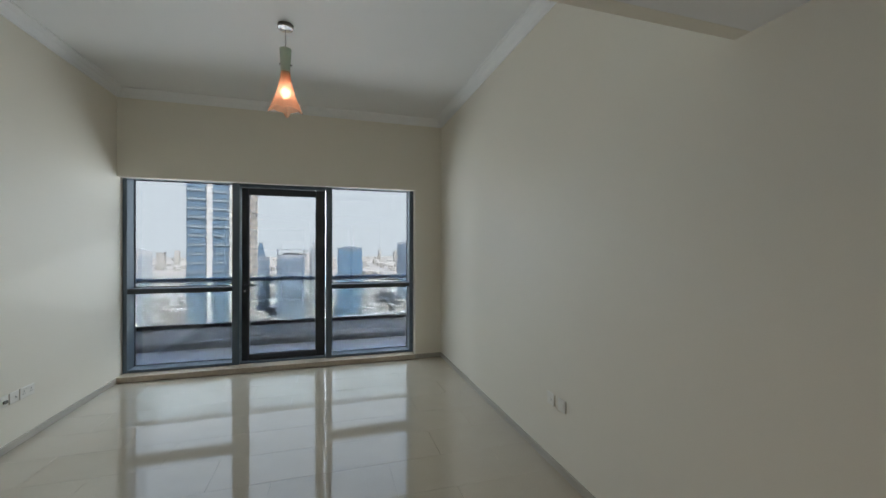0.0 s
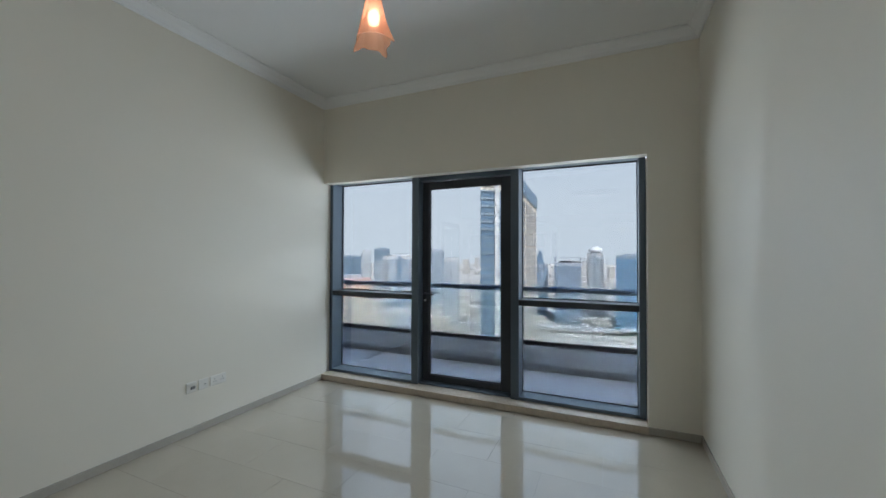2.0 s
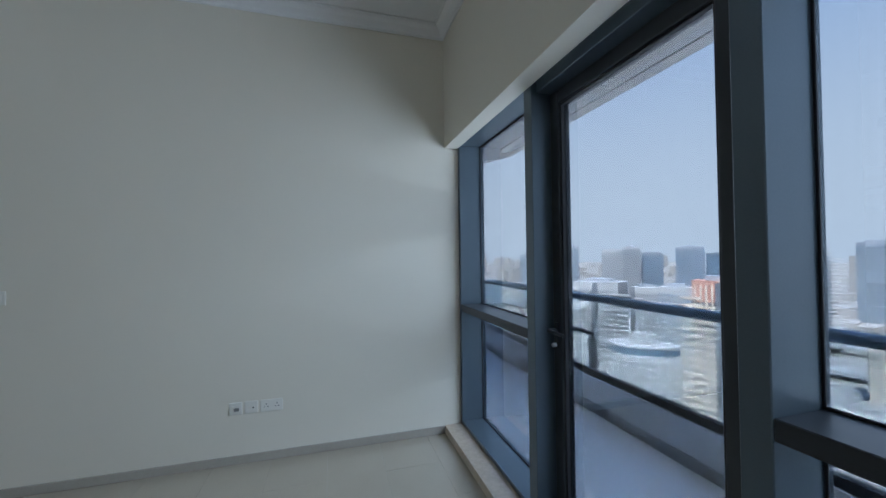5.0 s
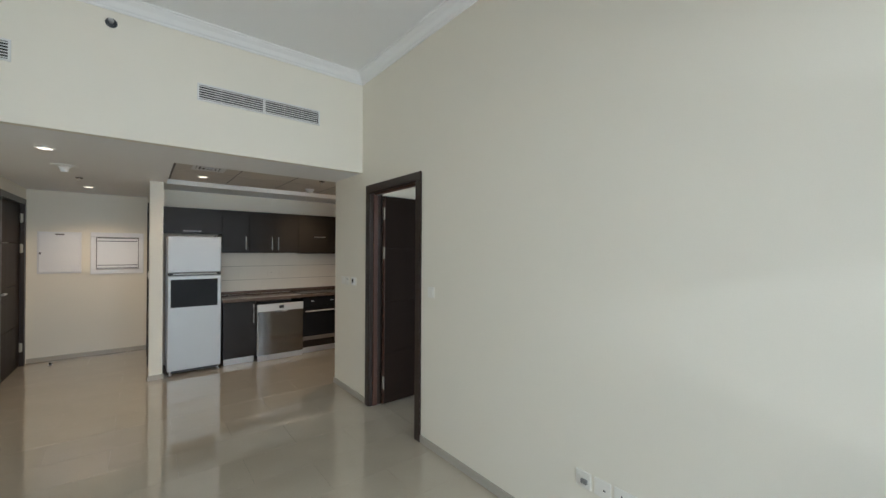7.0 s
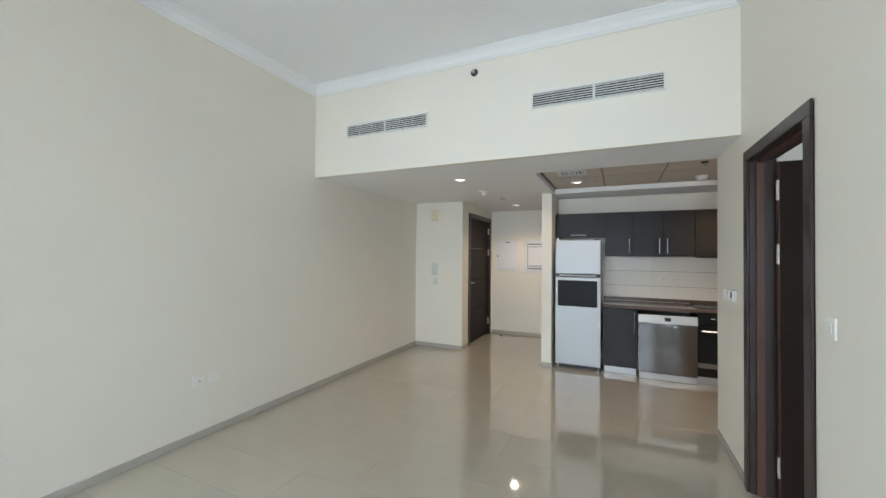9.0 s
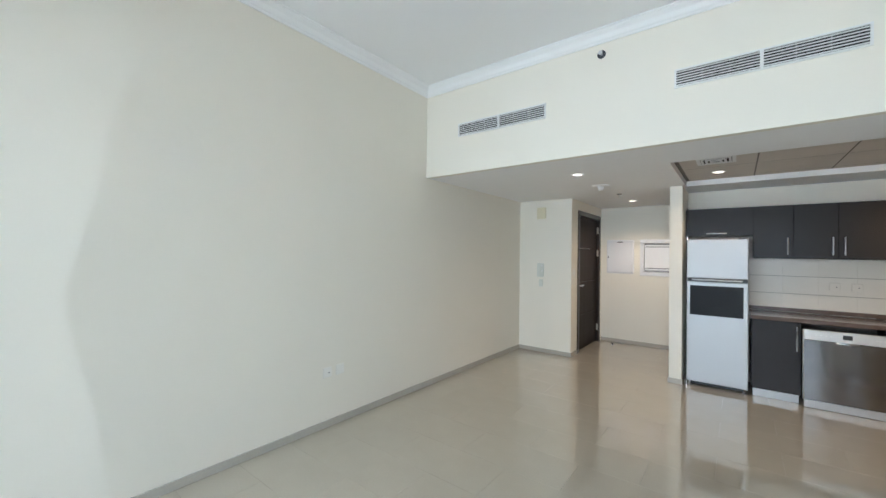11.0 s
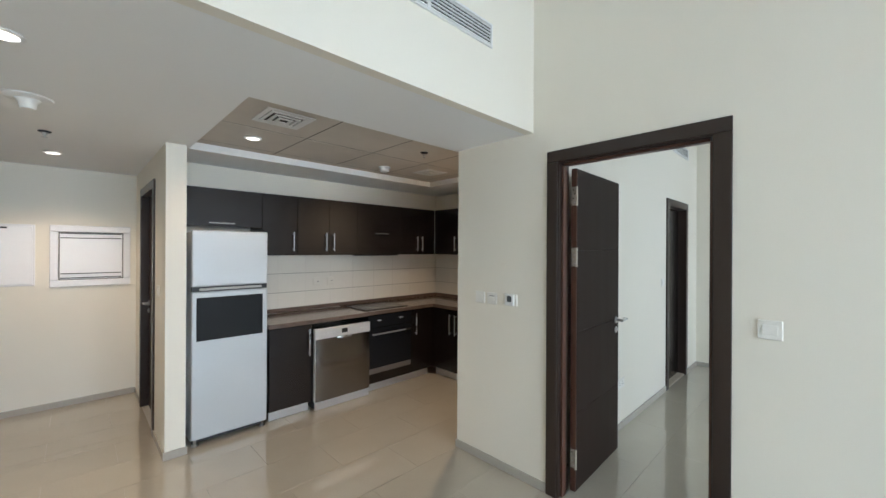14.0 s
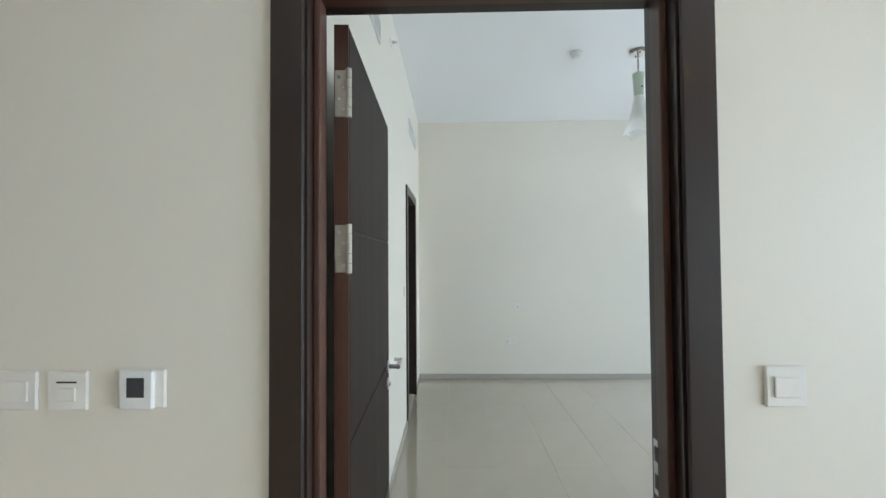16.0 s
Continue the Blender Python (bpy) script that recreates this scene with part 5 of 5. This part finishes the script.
curve_ring(6.0, TOPM + 0.1, TOPM + 5.0, CONC_W, "plant_room")
for k in range(13):
    z = TOPM - 5.6 - 3.5 * (k + 1)
    if z > 0:
        curve_ring(15.95, z, z + 1.5, GL_DARK, "window_band")
for k in range(22):
    a = 2 * math.pi * k / 22
    o = part("pier", bx(-0.9, 0.9, -0.35, 0.35, 0, TOPM - 5.6), CONC_W)
    o.parent, o.location = mcur, (15.95 * math.cos(a), 9.9 * math.sin(a), 0)
    o.rotation_euler = (0, 0, math.atan2(math.sin(a) / 9.9, math.cos(a) / 15.95) + math.pi / 2)

# the nearest tower: a blue glass face with a white spine, and a beige face of punched windows
ta = thing("tower", "tall tower with blue glass front and beige punched-window side", "tower", (0, 0, GZ), "towers of the skyline")
D0 = 175.0
A0, A1, A2 = place(18.1, D0), place(13.15, D0 * 1.02), place(9.8, D0 * 1.55)
HT = 1.5 + D0 * 0.236 - GZ
fx = (A1 - A0).normalized()
sx = (A2 - A1).normalized()
A3 = A0 + (A2 - A1)
bm = bmesh.new()
lo = [bm.verts.new((p.x, p.y, 0)) for p in (A0, A1, A2, A3)]
hi = [bm.verts.new((p.x, p.y, HT - 8)) for p in (A0, A1, A2, A3)]
for i in range(4):
    bm.faces.new((lo[i], lo[(i + 1) % 4], hi[(i + 1) % 4], hi[i]))
bm.faces.new(lo[::-1]), bm.faces.new(hi)
bmesh.ops.recalc_face_normals(bm, faces=bm.faces)
o = part("wall", bm, CONC_B)
o.parent = ta


def slab_on(p, along, outw, s0, s1, z0, z1, t0, t1, m, nm, parent=None):
    bm = bmesh.new()
    q = []
    for z in (z0, z1):
        for s, t in ((s0, t0), (s1, t0), (s1, t1), (s0, t1)):
            v = p + along * s + outw * t
            q.append(bm.verts.new((v.x, v.y, z)))
    for f in ((0, 1, 2, 3), (4, 5, 6, 7), (0, 1, 5, 4), (1, 2, 6, 5), (2, 3, 7, 6), (3, 0, 4, 7)):
        bm.faces.new([q[i] for i in f])
    bmesh.ops.recalc_face_normals(bm, faces=bm.faces)
    ob = part(nm, bm, m)
    ob.parent = parent or ta
    return ob


fout, sout = Vector((fx.y, -fx.x, 0)), Vector((sx.y, -sx.x, 0))
FL, SL = (A1 - A0).length, (A2 - A1).length
slab_on(A0, fx, fout, -0.3, FL + 0.3, HT - 8.1, HT, -6.0, 0.9, GL_BLUE, "crown")
slab_on(A1, sx, sout, 0.5, SL, HT - 8.1, HT - 0.5, -6.0, 0.6, GL_BLUE, "crown")
slab_on(A0, fx, fout, FL * 0.42, FL * 0.55, 0, HT - 8.2, 0, 1.4, CONC_W, "pier")
slab_on(A0, fx, fout, FL * 0.95, FL, 0, HT - 8.2, 0, 0.8, CONC_W, "pier")
P = 3.6
for k in range(34):
    z = HT - 10.5 - P * (k + 1)
    if z < 0:
        break
    for s0, s1 in ((0.0, 0.41), (0.56, 0.94)):
        slab_on(A0, fx, fout, FL * s0, FL * s1, z, z + 2.5, 0, 0.6, GL_BLUE, "window_band")
        slab_on(A0, fx, fout, FL * s0, FL * s1, z + 2.55, z + 3.5, 0, 0.9, GL_PALE, "spandrel")
    if k < 30:
        for j in range(7):
            s = SL * (0.06 + 0.93 * j / 7)
            slab_on(A1, sx, sout, s, s + SL * 0.065, z + 0.4, z + 2.5, -0.2, 0.35, GL_DARK, "window")

# highway and low roofs
def carriageway(az, d, turn, half, z0, z1, material, lanes):
    """A straight road past a bearing at a distance, with pale edge strips and lane lines."""
    root = tagged(part("road", bx(-900, 900, -half, half, z0, z1), material), kind="structure")
    marks = [(-half + 0.6, 0.5), (half - 0.6, 0.5)] + [(-half + 2 * half * (k + 1) / (lanes + 1), 0.2) for k in range(lanes)]
    for y, w in marks:
        part("lane_line", bx(-900, 900, y - w, y + w, z1 + 0.05, z1 + 0.12), CONC_W).parent = root
    if z1 - z0 > 2:
        for s_ in (-1, 1):
            part("barrier", bx(-900, 900, s_ * half - 0.3, s_ * half + 0.3, z1 + 0.02, z1 + 1.3), CONC_W).parent = root
    p = place(az, d)
    root.location, root.rotation_euler = (p.x, p.y, GZ), (0, 0, radians(turn))


carriageway(15, 300, 9, 11, 0.05, 0.3, ASPHALT, 4)
carriageway(15, 332, 8, 13, 0.05, 0.3, ASPHALT, 5)
carriageway(15, 364, 7, 13, 0.05, 0.3, ASPHALT, 5)
carriageway(15, 392, 5, 7, 5.0, 6.5, CONC_G, 1)
carriageway(15, 440, -3, 8, 0.05, 0.3, ASPHALT, 2)
carriageway(15, 500, 12, 6, 6.0, 7.5, CONC_G, 1)
rb = thing("round_building", "low round pale building with a stepped ring roof beside the highway", "building", tuple(place(2.0, 292)[:2]) + (GZ,))
for nm, r, z0, z1, m in (("wall", 31.0, 0.0, 8.0, CONC_B), ("window_band", 31.3, 3.0, 5.5, GL_DARK), ("parapet", 32.0, 8.05, 9.6, CONC_W), ("roof", 29.0, 9.65, 10.2, LOWRISE), ("ring", 21.0, 10.25, 12.5, CONC_W), ("inner_roof", 19.0, 12.55, 13.0, LOWRISE), ("lantern", 7.0, 13.05, 16.0, CONC_W)):
    part(nm, lathe(bmesh.new(), [(r, z0), (r, z1)], (0, 0, 0), 48), m).parent = rb
rng = random.Random(5)
verts, faces = [], []
def heap(n, dmin, dmax, smin, smax, hmin, hmax):
    for _ in range(n):
        c = place(rng.uniform(-22, 80), dmin * (dmax / dmin) ** rng.random())
        if -75 < (c - place(15, 345)).y < 165 and c.x > -260:
            continue
        w, l, h, a = rng.uniform(smin, smax), rng.uniform(smin, smax), rng.uniform(hmin, hmax), rng.uniform(0, 0.5)
        k = len(verts)
        for z in (GZ - 1, GZ + h):
            for sx_, sy_ in ((-1, -1), (1, -1), (1, 1), (-1, 1)):
                x, y = sx_ * w / 2, sy_ * l / 2
                verts.append((c.x + x * math.cos(a) - y * math.sin(a), c.y + x * math.sin(a) + y * math.cos(a), z))
        faces.extend([(k + 4, k + 5, k + 6, k + 7)] + [(k + i, k + (i + 1) % 4, k + 4 + (i + 1) % 4, k + 4 + i) for i in range(4)])
heap(1100, 260, 3800, 10, 38, 4, 18)
heap(60, 1200, 3800, 18, 36, 40, 85)
me = bpy.data.meshes.new("low_buildings")
me.from_pydata(verts, [], faces)
me.materials.append(LOWRISE)
tagged(new("low_buildings", me), "pale low flat-roofed buildings spread over the city", "buildings", kind="stuff")
b = bmesh.new()
for _ in range(500):
    c = place(rng.uniform(-20, 78), 250 * (1600 / 250) ** rng.random())
    bmesh.ops.create_icosphere(b, subdivisions=1, radius=rng.uniform(1.0, 2.4), matrix=Matrix.Translation((c.x, c.y, GZ + 1.5)) @ Matrix.Diagonal((1.2, 1.2, 0.8, 1)))
tagged(part("street_trees", b, GREEN), "dusty green street trees between the low roofs", "trees", kind="stuff")

# ---- tiles, last ----
sp_mesh = mesh_of("wall_tile", bx(0.00012, 0.29988, 0.0035, 0.010, 0.0018, 0.1982, bevel=0.001), SPLASH)
structure("tile_bed", bx(KX + 0.004, 0.95, KY + 0.0005, KY + 0.0032, 0.90, 1.50), GROUT)
structure("tile_bed", bx(KX + 0.0005, KX + 0.0032, KY + 0.004, YK - 0.001, 0.90, 1.50), GROUT)
south = bpy.data.objects["wall_kitchen_south"]
westk = bpy.data.objects["wall_kitchen_west"]
for i in range(9):
    for j in range(3):
        t = new("wall_tile", sp_mesh)
        t.parent = south
        t.location = (0.95 - 0.3 * (i + 1) + 0.0, KY, 0.897 + 0.2025 * j)
for i in range(6):
    for j in range(3):
        t = new("wall_tile", sp_mesh)
        t.parent = westk
        t.rotation_euler = (0, 0, radians(-90))
        t.location = (KX, KY + 0.012 + 0.3 * (i + 1), 0.897 + 0.2025 * j)

TL, TW, JT = 0.775, 0.383, 0.0007
shared = {}
def floor_tile(x0, x1, y0, y1):
    w, l = round(x1 - x0, 4), round(y1 - y0, 4)
    if w < 0.02 or l < 0.02:
        return
    if (w, l) not in shared:
        shared[w, l] = mesh_of("floor_tile", bx(JT, w - JT, JT, l - JT, -0.006, 0.0, bevel=0.0002), TILE)
    t = new("floor_tile", shared[w, l])
    t.parent = floor
    t.location = (x0, y0, 0)
def tiled(x0, x1, y0, y1):
    k = 0
    for r in range(-2, 24):
        ya, yb = -0.18 - TW * (r + 1), -0.18 - TW * r
        ya, yb = max(ya, y0), min(yb, y1)
        if yb - ya < 0.01:
            continue
        ph = 1.96 if r % 2 == 0 else 1.96 - TL / 2
        i = math.floor((x0 - ph) / TL)
        while ph + i * TL < x1:
            floor_tile(max(x0, ph + i * TL), min(x1, ph + (i + 1) * TL), ya, yb)
            i += 1
tiled(0.0, W, YK, -0.0)
tiled(KX, W, KY, YK)
tiled(SX1, W, HY, KY)
tiled(BX, -T, BY, 0.0)
tiled(-T, 0.0, -3.88, -3.11)
